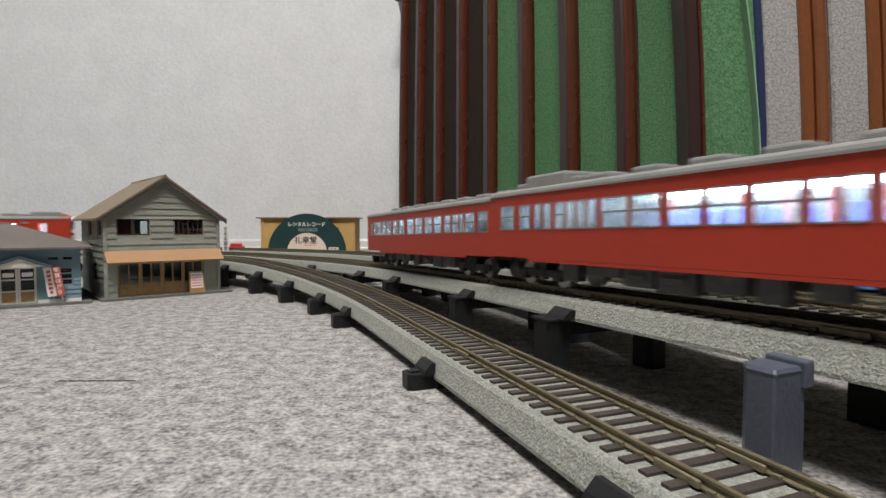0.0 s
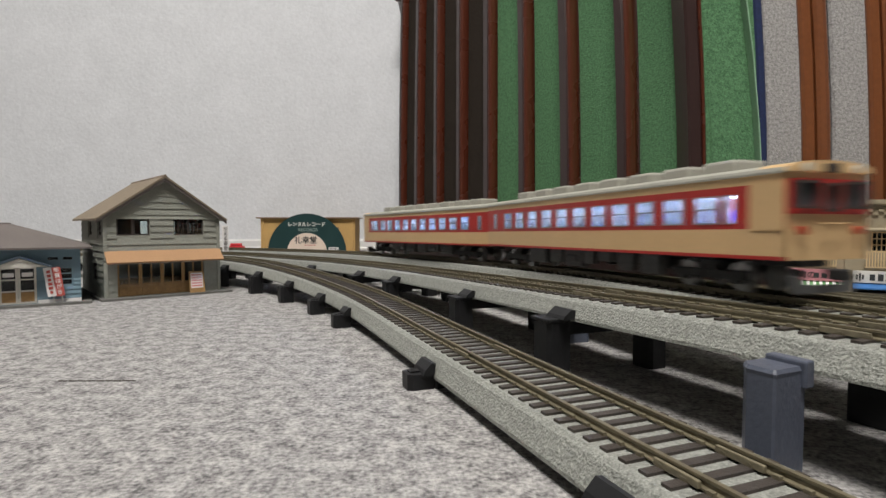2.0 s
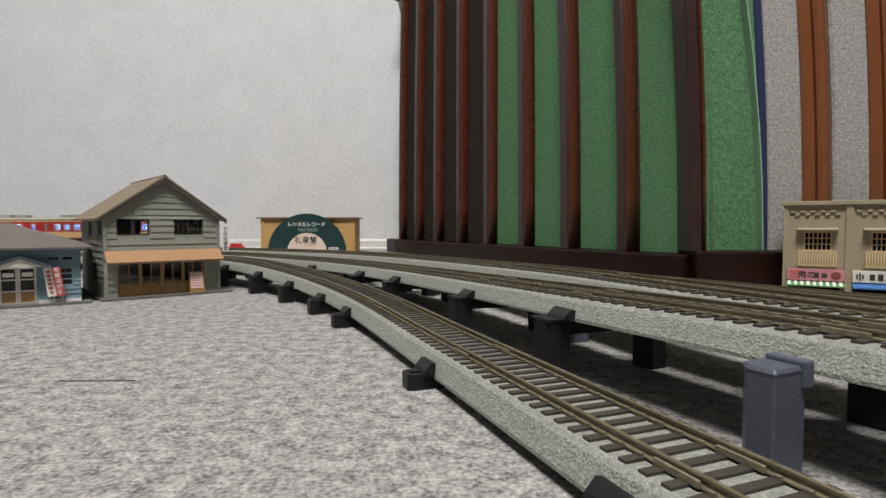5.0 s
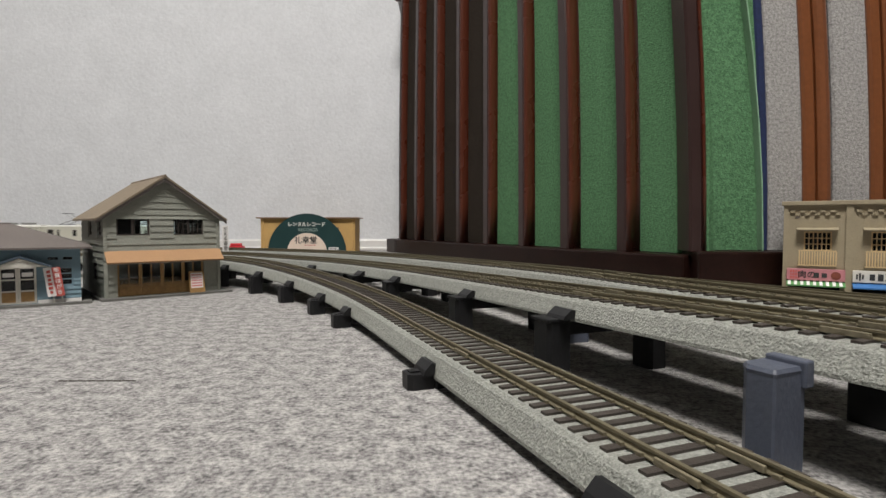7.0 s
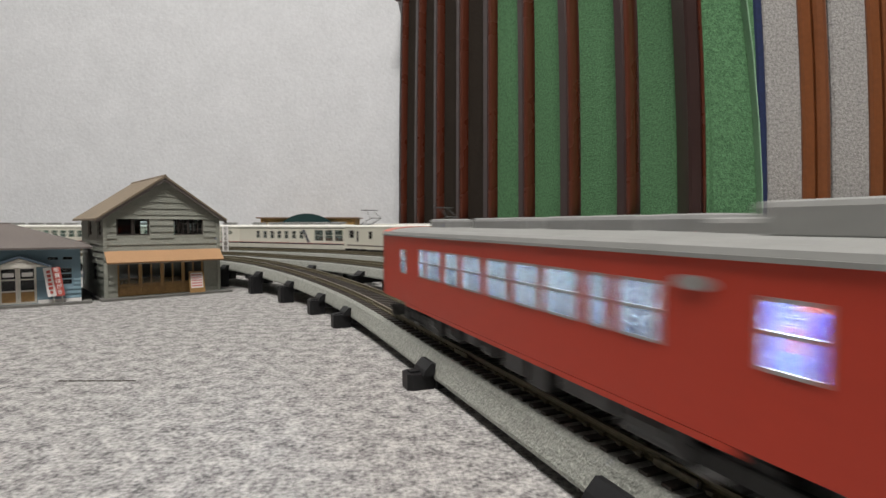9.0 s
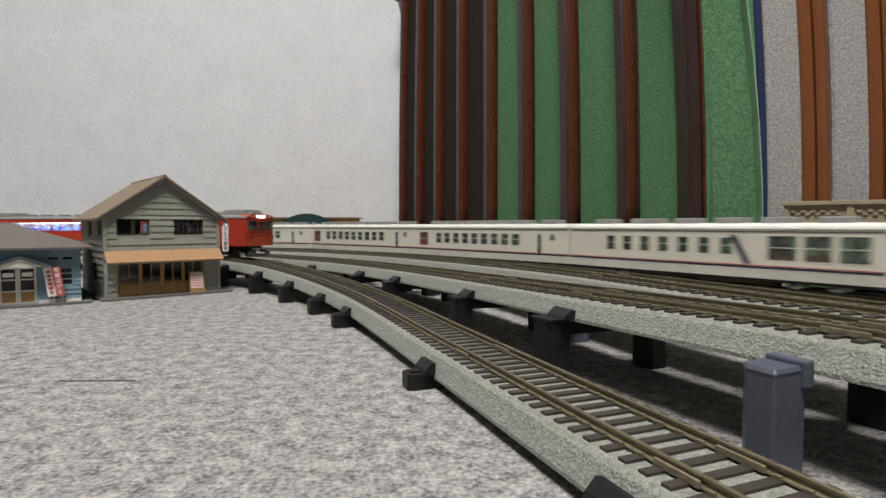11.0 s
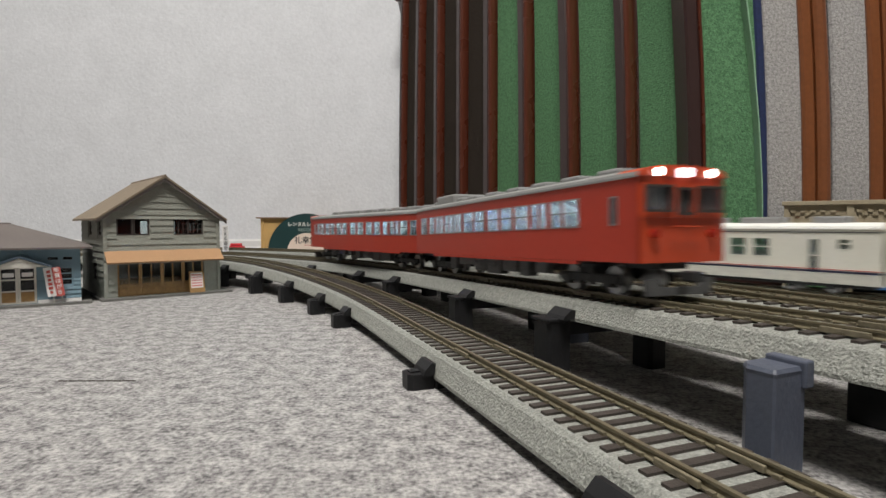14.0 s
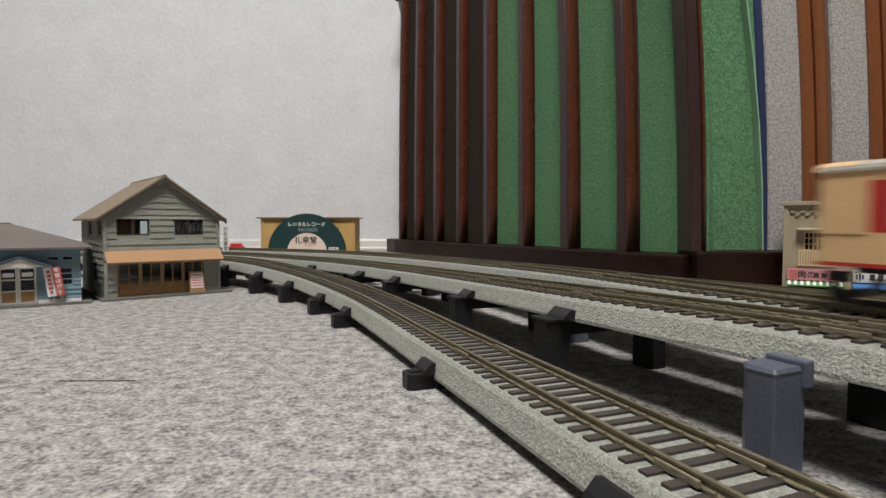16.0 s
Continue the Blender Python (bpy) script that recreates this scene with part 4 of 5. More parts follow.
def build_record_shop():
    """Small shop with a half-disc sign before its front."""
    W, H, D = 0.184, 0.0672, 0.06
    t = thing("record_shop", pose(-0.356, 1.06, 0), "small ochre shop with a dark green record-shaped front", "shop")
    bm = bmesh.new()
    box(bm, 0, W, 0, D, 0, H)
    part("wall", bm, RECORD_WALL, t)
    bm = bmesh.new()
    box(bm, -0.007, W + 0.007, -0.007, D + 0.004, H + 0.0001, H + 0.0025, 0.0004)
    part("roof", bm, mat("record_roof", (0.24, 0.16, 0.10), 0.7), t, "flat brown roof slab")
    for x in (0.003, W - 0.006):
        bm = bmesh.new()
        box(bm, x, x + 0.003, -0.0025, -0.0001, 0, H - 0.0005)
        part("corner_post", bm, RECORD_WALL, t)
    cx = 0.0925
    for r, y, ma, nm, lb in ((0.0760, -0.010, RECORD_GREEN, "record_disc", "dark green half-disc board"), (0.0385, -0.0112, RECORD_LABEL, "record_label", "peach half-disc label")):
        bm = bmesh.new()
        prism(bm, [(cx + r * math.cos(math.pi * i / 40), 0.0008 + r * math.sin(math.pi * i / 40)) for i in range(41)], "y", y, y + 0.002 if nm == "record_disc" else y + 0.0010)
        disc = part(nm, bm, ma, t, lb)
    bm = bmesh.new()
    box(bm, cx - 0.06, cx + 0.06, -0.0079, -0.0001, 0, 0.05)
    part("sign_brace", bm, ROOF_BROWN, t)
    lettering("lettering", "レンタルレコード", 0.0092, PALE_INK, t, Matrix.Translation((cx - 0.0005, -0.0103, 0.0555)), bold=0.028, label="pale raised lettering")
    lettering("lettering", "RECORDS", 0.0085, mat("grey_green_ink", (0.25, 0.33, 0.30), 0.7), t, Matrix.Translation((cx + 0.002, -0.0103, 0.0450)), bold=0.02)
    lettering("lettering", "礼幸堂", 0.0148, SIGN_DARK, t, Matrix.Translation((cx - 0.002, -0.0115, 0.0245)), bold=0.010, label="black raised lettering")
    bars("small_print", 6, 0.022, 0.0018, SIGN_RED, t, Matrix.Translation((cx + 0.006, -0.0113, 0.0155)), False, 4)
    bm = bmesh.new()
    box(bm, cx + 0.042, cx + 0.061, -0.0113, -0.0101, 0.0065, 0.0115)
    n = part("notice", bm, CLEAN_WHITE, t)
    bars("writing", 5, 0.016, 0.0025, SIGN_DARK, n, Matrix.Translation((cx + 0.0515, -0.0115, 0.0088)), False, 9)


def build_red_box():
    t = thing("toy_van", pose(-0.418, 1.10, 0), "small red toy van parked by the wall", "toy van")
    bm = bmesh.new()
    box(bm, -0.014, 0.014, -0.006, 0.006, 0.004, 0.0125, 0.0012)
    part("body", bm, CAR_RED, t)
    bm = bmesh.new()
    box(bm, -0.012, 0.009, -0.0055, 0.0055, 0.0125, 0.0175, 0.0012)
    part("cabin", bm, CAR_RED, t)
    for x in (-0.009, 0.009):
        for y in (-0.006, 0.006):
            bm = bmesh.new()
            cyl(bm, 0.0042, (x, y - 0.001, 0.0042), (x, y + 0.001, 0.0042), 14)
            part("wheel", bm, BLACK, t)


def build_beige_shops():
    """A terrace of two beige shops with parapet, hooded windows and signs; front along x."""
    t = thing("terrace_shops", pose(0.2800, 0.446, 0, 0, 0, -33), "beige terrace of two shops with toothed parapet and signs", "building")
    H, BAY, D = 0.0722, 0.0430, 0.040
    holes = []
    for k in range(3):
        holes.append((0.0150 + k * BAY - 0.001, 0.0335 + k * BAY - 0.001, 0.0330, 0.0485))
        holes.append((0.004 + k * BAY, 0.0385 + k * BAY, 0.0016, 0.0145))
    L = 3 * BAY
    bm = bmesh.new()
    holed(bm, 0, L, 0, H, holes, lambda u, v, w: (u, w, v), 0.002)
    part("wall", bm, BEIGE, t)
    for x in (0.0, L - 0.002):
        bm = bmesh.new()
        box(bm, x, x + 0.002, 0.0021, D, 0, H)
        part("wall", bm, BEIGE, t)
    # sheet added behind all bays, coloured as the shade of their rooms
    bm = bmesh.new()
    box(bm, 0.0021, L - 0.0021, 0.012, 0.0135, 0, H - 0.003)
    part("room_shade_sheet", bm, ROOM_SHADE, t)
    bm = bmesh.new()
    box(bm, 0.0021, L - 0.0021, 0.0022, D, H - 0.006, H - 0.0045)
    part("roof", bm, BEIGE, t)
    bm = bmesh.new()
    box(bm, -0.0015, L + 0.0015, -0.0030, 0.003, H - 0.0028, H + 0.0006, 0.0004)
    part("cornice", bm, BEIGE, t, "pale beige parapet cornice")
    for k in range(4):
        bm = bmesh.new()
        box(bm, k * BAY - (0.0 if k == 0 else 0.0018), k * BAY + 0.0030, -0.0016, -0.0001, 0.0, H - 0.0030)
        part("pilaster", bm, BEIGE, t)
    for k in range(3):
        i = 0
        x = 0.0045 + k * BAY
        while x < (k + 1) * BAY - 0.006:
            bm = bmesh.new()
            z = H - 0.0066 - (0.0024 if i % 2 else 0.0)
            box(bm, x, x + 0.0034, -0.0014, -0.0001, z - 0.0018, z)
            part("tooth", bm, BEIGE, t)
            x += 0.0033
            i += 1
        x0 = 0.0140 + k * BAY
        w = window_unit(t, Matrix.Translation((x0, 0.0006, 0.0330)), 0.0185, 0.0155, BEIGE_PALE, 6, 3, 0.0007, PANE_DARK)
        bm = bmesh.new()
        prism(bm, [(-0.0065, 0.0494), (-0.0002, 0.0506), (-0.0002, 0.0516), (-0.0066, 0.0500)], "x", x0 - 0.005, x0 + 0.0225)
        part("hood", bm, BEIGE, t, "small sloping window hood")
        g = thing("balcony_rail", Matrix(), "", "")
        g.parent = t
        bm = bmesh.new()
        box(bm, x0 - 0.0035, x0 + 0.0215, -0.0052, -0.0043, 0.0328, 0.0336)
        box(bm, x0 - 0.0035, x0 + 0.0215, -0.0052, -0.0043, 0.0212, 0.0220)
        box(bm, x0 - 0.0035, x0 - 0.0025, -0.0043, -0.0002, 0.0212, 0.0220)
        box(bm, x0 + 0.0205, x0 + 0.0215, -0.0043, -0.0002, 0.0212, 0.0220)
        part("rail_frame", bm, BEIGE_PALE, g)
        for j in range(15):
            bm = bmesh.new()
            x = x0 - 0.0032 + j * 0.00172
            box(bm, x, x + 0.0009, -0.0051, -0.0044, 0.0221, 0.0327)
            part("slat", bm, BEIGE_PALE, g)
    for k, (c, awn) in enumerate(((SIGN_PINK, AWN_GREEN), (OFFWHITE, AWN_BLUE), (OFFWHITE, AWN_GREEN))):
        x0 = 0.0030 + k * BAY
        bm = bmesh.new()
        box(bm, x0, x0 + 0.0385, -0.0045, -0.0017, 0.0094, 0.0186, 0.0003)
        s = part("shop_sign", bm, c, t, "flat painted shop sign")
        if k == 0:
            for j in range(3):
                bars("small_print", 4, 0.007, 0.0018, SIGN_RED, s, Matrix.Translation((x0 + 0.0055, -0.0047, 0.0115 + j * 0.0025)), False, j)
            lettering("lettering", "肉の", 0.0062, SIGN_DARK, s, Matrix.Translation((x0 + 0.0135, -0.0047, 0.0138)))
            bars("writing", 2, 0.0105, 0.0055, SIGN_DARK, s, Matrix.Translation((x0 + 0.0225, -0.0047, 0.0138)), False, 7)
            bm = bmesh.new()
            bmesh.ops.create_uvsphere(bm, u_segments=14, v_segments=8, radius=1, matrix=Matrix.Translation((x0 + 0.0325, -0.0046, 0.0138)) @ Matrix.Diagonal((0.0034, 0.0004, 0.0032, 1)))
            part("meat_emblem", bm, mat("meat_brown", (0.20, 0.05, 0.03), 0.6), s, "brown meat emblem")
        else:
            bars("small_print", 3, 0.0055, 0.006, SIGN_DARK, s, Matrix.Translation((x0 + 0.0045, -0.0047, 0.0138)), False, 8)
            bars("writing", 2, 0.0100, 0.0060, SIGN_DARK, s, Matrix.Translation((x0 + 0.0145, -0.0047, 0.0138)), False, 12)
            lettering("lettering", "豆腐店", 0.0062, SIGN_DARK, s, Matrix.Translation((x0 + 0.0285, -0.0047, 0.0138)))
        bm = bmesh.new()
        prism(bm, [(-0.0018, 0.0090), (-0.0018, 0.0080), (-0.0115, 0.0052), (-0.0115, 0.0062)], "x", x0, x0 + 0.0385)
        a = part("awning", bm, awn, t, "small sloping shop awning")
        if k != 1:
            for j in range(9):
                bm = bmesh.new()
                prism(bm, [(-0.0019, 0.00925), (-0.0019, 0.0090), (-0.0117, 0.0062), (-0.0117, 0.0065)], "x", x0 + 0.001 + j * 0.0042, x0 + 0.003 + j * 0.0042)
                part("stripe", bm, CLEAN_WHITE, a)
    return t


build_house()
build_easel()
build_blue_house()
build_banner(-0.0150, -7, CLEAN_WHITE, SIGN_RED, "tilted white banner with red writing on a thin pole", 1)
build_banner(-0.0105, -7, SIGN_RED, CLEAN_WHITE, "tilted red banner with white writing on a thin pole", 2)
build_record_shop()
build_red_box()
build_beige_shops()

# ---- trains ----
def arc(w, zg, zr, n=14):
    """The roof's cross section, from gutter to gutter."""
    pts = []
    for i in range(n + 1):
        a = math.pi * i / n
        pts.append((w / 2 * math.cos(a) * (1 - 0.0 * abs(math.sin(a))), zg + (zr - zg) * math.sin(a) ** 0.62))
    return pts


def car_shell(t, L, W, z0, zg, zr, bands, holes, roof_mat, interior, wall_mat=None):
    """Side walls in bands with their window openings, roof, floor, seats and lamp strip."""
    for k in (1, -1):
        for za, zb, ma in bands:
            bm = bmesh.new()
            hs = [h for h in holes if h[3] > za and h[2] < zb]
            hs = [(a, b, max(c, za), min(d, zb)) for a, b, c, d in hs]
            holed(bm, -L / 2, L / 2, za, zb, hs, lambda u, v, w: (u, k * (W / 2 - w), v), 0.0008)
            part("side_panel", bm, ma, t)
    bm = bmesh.new()
    prism(bm, arc(W + 0.0004, zg, zr), "x", -L / 2 + 0.0003, L / 2 - 0.0003)
    part("roof", bm, roof_mat, t, smooth=False)
    for k in (1, -1):
        bm = bmesh.new()
        box(bm, -L / 2, L / 2, k * (W / 2 + 0.0001), k * (W / 2 + 0.0005), zg - 0.0004, zg + 0.0003)
        part("gutter", bm, roof_mat, t)
    bm = bmesh.new()
    box(bm, -L / 2 + 0.001, L / 2 - 0.001, -W / 2 + 0.001, W / 2 - 0.001, z0 + 0.0002, z0 + 0.0012)
    part("floor_plate", bm, UNDER_BLACK, t)
    seat_mat, lamp = interior
    if seat_mat:
        bm = bmesh.new()
        x = -L / 2 + 0.022
        while x < L / 2 - 0.03:
            for k in (1, -1):
                box(bm, x, x + 0.0022, k * 0.0045 if k > 0 else -0.0112, 0.0112 if k > 0 else -0.0045, z0 + 0.0013, z0 + 0.0158, 0.0004)
                box(bm, x + 0.0023, x + 0.0072, k * 0.0045 if k > 0 else -0.0112, 0.0112 if k > 0 else -0.0045, z0 + 0.0013, z0 + 0.0075)
            x += 0.0098
        part("seats", bm, seat_mat, t, "rows of small seats")
    if lamp:
        bm = bmesh.new()
        box(bm, -L / 2 + 0.02, L / 2 - 0.02, -0.0045, 0.0045, zg - 0.0050, zg - 0.0008)
        part("lamp_strip", bm, lamp, t, "glowing white cabin lamp strip")
    bm = bmesh.new()
    box(bm, -L / 2 + 0.0009, L / 2 - 0.0009, -W / 2 + 0.0009, W / 2 - 0.0009, zg - 0.0005, zg - 0.0001)
    part("cabin_ceiling", bm, OFFWHITE, t)


def add_panes(t, W, holes, frame_mat, pane):
    """Frames and panes in the window openings, shared between alike windows."""
    made = {}
    for a, b, c, d in holes:
        key = (round(b - a, 5), round(d - c, 5))
        if key not in made:
            w, h = key
            bm = bmesh.new()
            e = 0.0005
            inner = [(e, w - e, e, h * 0.5), (e, w - e, h * 0.5 + e, h - e)] if w > 0.005 and h > 0.006 else [(e, w - e, e, h - e)]
            holed(bm, 0, w, 0, h, inner, lambda u, v, q: (u, q, v), 0.0005)
            fm = mesh_of("window", bm, frame_mat)
            bm = bmesh.new()
            box(bm, e, w - e, 0.0001, 0.0003, e, h - e)
            made[key] = (fm, mesh_of("pane", bm, pane))
        fm, pm = made[key]
        for k in (1, -1):
            f = new("window", fm)
            f.parent = t
            f.matrix_basis = Matrix.Translation((a, -W / 2 - 0.0002, c)) if k < 0 else pose(b, W / 2 + 0.0002, c, 0, 0, 180)
            p = new("pane", pm)
            p.parent = f
            p.visible_shadow = False


def add_bogie(t, x, side=0.0112, r=0.0046, black=True):
    ma = UNDER_BLACK if black else UNDER
    bm = bmesh.new()
    for k in (1, -1):
        box(bm, x - 0.0165, x + 0.0165, k * side - 0.0008, k * side + 0.0008, 0.0038, 0.0068, 0.0005)
        for dx in (-0.0112, 0.0112):
            box(bm, x + dx - 0.0025, x + dx + 0.0025, k * side - 0.0013, k * side + 0.0013, 0.0026, 0.0062, 0.0004)
        for dx in (-0.003, 0.003):
            cyl(bm, 0.0013, (x + dx, k * side, 0.003), (x + dx, k * side, 0.0085), 8)
    box(bm, x - 0.004, x + 0.004, -side, side, 0.0045, 0.0098)
    b = part("bogie", bm, ma, t, "dark bogie frame")
    for dx in (-0.0112, 0.0112):
        for k in (1, -1):
            bm = bmesh.new()
            cyl(bm, r, (x + dx, k * 0.0067, r + 0.00015), (x + dx, k * 0.0088, r + 0.00015), 20)
            cyl(bm, r + 0.0005, (x + dx, k * 0.0061, r + 0.00015), (x + dx, k * 0.0067, r + 0.00015), 20)
            part("wheel", bm, STEEL, b)


def add_underfloor(t, L, z0, seed, ma=None):
    rnd = random.Random(seed)
    x = -0.256 * L
    while x < 0.243 * L:
        w = 0.007 + rnd.random() * 0.012
        d = 0.003 + rnd.random() * 0.0035
        for k in (1, -1):
            bm = bmesh.new()
            y = 0.0085 + rnd.random() * 0.002
            box(bm, x, x + w, min(k * y, k * 0.0138), max(k * y, k * 0.0138), z0 - d - 0.0014, z0 - 0.0001, 0.0005)
            if rnd.random() < 0.4:
                cyl(bm, 0.0022, (x + w * 0.2, k * 0.0125, z0 - 0.004), (x + w * 0.8, k * 0.0125, z0 - 0.004), 10)
            part("equipment_box", bm, ma or UNDER, t, "grey underfloor equipment")
        x += w + 0.001 + rnd.random() * 0.005
    bm = bmesh.new()
    box(bm, -L / 2 + 0.004, L / 2 - 0.004, -0.006, 0.006, z0 - 0.0022, z0 + 0.0001)
    part("underframe", bm, UNDER_BLACK, t)


def add_front(t, L, W, z0, zg, zr, body, sgn, lit=True, band=None, lamps=True):
    """A cab end: mask, windows, headlights, coupler and plough."""
    x = sgn * L / 2
    lo, hi = z0 + 0.0152, zg - 0.0030
    holes = [(-0.0146, -0.0050, lo, hi), (-0.0027, 0.0027, lo - 0.0008, hi - 0.0006), (0.0050, 0.0146, lo, hi)]
    parts = [(z0, lo - 0.002, body), (lo - 0.002, hi + 0.001, band or body), (hi + 0.001, zg, body)]
    for za, zb, ma in parts:
        hs = [(a, b, max(c, za), min(d, zb)) for a, b, c, d in holes if d > za and c < zb]
        bm = bmesh.new()
        holed(bm, -W / 2, W / 2, za, zb, hs, lambda u, v, w: (x + sgn * (0.0012 * (1 - (2 * u / W) ** 4) - w), u, v), 0.0009)
        part("front_panel", bm, ma, t)
    bm = bmesh.new()
    prism(bm, arc(W + 0.0002, zg, zr + 0.0002), "x", min(x - sgn * 0.009, x + sgn * 0.0010), max(x - sgn * 0.009, x + sgn * 0.0010))
    part("roof_mask", bm, body, t, "rounded cab roof mask in the body colour")
    for a, b, c, d in holes:
        bm = bmesh.new()
        holed(bm, a - 0.0005, b + 0.0005, c - 0.0005, d + 0.0005, [(a + 0.0003, b - 0.0003, c + 0.0003, d - 0.0003)], lambda u, v, w: (x + sgn * (0.0016 - w), u, v), 0.0005)
        f = part("cab_window", bm, FRAME_DARK, t)
        bm = bmesh.new()
        box(bm, min(x + sgn * 0.0003, x + sgn * 0.0006), max(x + sgn * 0.0003, x + sgn * 0.0006), a, b, c, d)
        p = part("pane", bm, PANE_CAB, f)
        p.visible_shadow = False
    # added plate: stops the cabin glow, its pale grey stands for cab light
    bm = bmesh.new()
    box(bm, min(x - sgn * 0.0130, x - sgn * 0.0122), max(x - sgn * 0.0130, x - sgn * 0.0122), -W / 2 + 0.001, W / 2 - 0.001, z0 + 0.0014, zg - 0.0006)
    part("glow_stop_plate", bm, ROOF_LIGHT_GREY, t)
    bm = bmesh.new()
    box(bm, min(x - sgn * 0.0075, x - sgn * 0.0045), max(x - sgn * 0.0075, x - sgn * 0.0045), -0.0115, -0.0055, z0 + 0.0014, z0 + 0.0165, 0.0005)
    part("driver_seat", bm, SEAT_BLUE, t, "blue driver's seat")
    zl = zg + 0.0012
    for y in (-0.0100, 0.0100):
        bm = bmesh.new()
        cyl(bm, 0.0012 if lamps else 0.0006, (x, y, zl), (x + sgn * 0.0018, y, zl), 14)
        part("headlight", bm, LIT_HEAD if lit and lamps else mat("unlit_lens", (0.6, 0.58, 0.5), 0.2), t, "round headlight")
        bm = bmesh.new()
        cyl(bm, 0.0013, (x, y * 1.12, z0 + 0.0085), (x + sgn * 0.0016, y * 1.12, z0 + 0.0085), 10)
        part("tail_light", bm, mat("tail_lens", (0.35, 0.02, 0.01), 0.25), t, "small red tail lens")
    bm = bmesh.new()
    box(bm, min(x + sgn * 0.0004, x + sgn * 0.0018), max(x + sgn * 0.0004, x + sgn * 0.0018), -0.0027 if lamps else -0.0050, 0.0027 if lamps else 0.0050, zl - 0.0013, zl + 0.0013, 0.0004)
    part("destination_sign", bm, SIGN_LIT if lit else FRAME_DARK, t, "lit destination sign" if lit else "dark destination sign")
    bm = bmesh.new()
    for y in (-0.0105, 0.0105):
        cyl(bm, 0.00025, (x + sgn * 0.0019, y, z0 + 0.003), (x + sgn * 0.0019, y, z0 + 0.0075), 6)
    cyl(bm, 0.00025, (x + sgn * 0.0021, -0.006, z0 + 0.0105), (x + sgn * 0.0021, 0.006, z0 + 0.0105), 6)
    part("grab_rail", bm, body, t)
    bm = bmesh.new()
    box(bm, min(x + sgn * 0.0001, x + sgn * 0.0065), max(x + sgn * 0.0001, x + sgn * 0.0065), -0.0016, 0.0016, 0.0055, 0.0085, 0.0004)
    part("coupler", bm, UNDER_BLACK, t, "black coupler")
    bm = bmesh.new()
    prism(bm, [(-0.0125, 0.0012), (0.0125, 0.0012), (0.0135, 0.0062), (0.0085, 0.0062), (0.007, 0.0036), (-0.007, 0.0036), (-0.0085, 0.0062), (-0.0135, 0.0062)], "x", min(x - sgn * 0.002, x - sgn * 0.001), max(x - sgn * 0.002, x - sgn * 0.001))
    part("snow_plough", bm, UNDER, t, "grey snow plough")


def add_plain_end(t, L, W, z0, zg, body, sgn, zr):
    x = sgn * L / 2
    bm = bmesh.new()
    holed(bm, -W / 2 + 0.0009, W / 2 - 0.0009, z0, zg, [(-0.0045, 0.0045, z0 + 0.001, z0 + 0.021), (-0.0132, -0.0068, z0 + 0.013, z0 + 0.021), (0.0068, 0.0132, z0 + 0.013, z0 + 0.021)], lambda u, v, w: (x - sgn * w, u, v), 0.0008)
    part("end_panel", bm, body, t)
    bm = bmesh.new()
    box(bm, min(x, x + sgn * 0.0022), max(x, x + sgn * 0.0022), -0.0052, 0.0052, z0 + 0.0002, z0 + 0.022, 0.0004)
    part("gangway", bm, UNDER_BLACK, t, "dark folded gangway")
    bm = bmesh.new()
    box(bm, min(x, x + sgn * 0.0015), max(x, x + sgn * 0.0015), -0.0014, 0.0014, 0.0055, 0.0085)
    part("coupler", bm, UNDER_BLACK, t)


def add_roof_box(t, x, w, d, h, zr, ma, name="ventilator"):
    bm = bmesh.new()
    box(bm, x - w / 2, x + w / 2, -d / 2, d / 2, zr - 0.0012, zr + h, min(0.001, h * 0.4))
    part(name, bm, ma, t)


SIGN_LIT = glow("lit_sign", (1.0, 0.86, 0.92), 2.5)
CARW = 0.0328
DEF = dict(z0=0.0110, zg=0.0362, zr=0.0394)


# window spans along the cars, from end to end
FRONT_WINDOWS = [(-0.0881, -0.0776), (-0.0739, -0.0656), (-0.0634, -0.0586), (-0.0574, -0.0524), (-0.0504, -0.0446), (-0.0438, -0.0388), (-0.0380, -0.0335), (-0.0326, -0.0279), (-0.0258, -0.0143), (-0.0130, -0.0017), (0.0008, 0.0117), (0.0134, 0.0236), (0.0257, 0.0365), (0.0385, 0.0437), (0.0449, 0.0496), (0.0520, 0.0590), (0.0602, 0.0690)]
REAR_WINDOWS = [(-0.0908, -0.0810), (-0.0782, -0.0680), (-0.0665, -0.0615), (-0.0603, -0.0531), (-0.0511, -0.0435), (-0.0399, -0.0295), (-0.0272, -0.0167), (-0.0125, -0.0018), (0.0007, 0.0113), (0.0171, 0.0266), (0.0284, 0.0382), (0.0416, 0.0506), (0.0524, 0.0619), (0.0644, 0.0720), (0.0737, 0.0815)]
SINGLE_WINDOWS = [(-0.0558, -0.0500), (-0.0482, -0.0357), (-0.0316, -0.0212), (-0.0182, -0.0061), (-0.0025, 0.0091), (0.0115, 0.0230), (0.0250, 0.0370), (0.0400, 0.0455), (0.0482, 0.0580)]


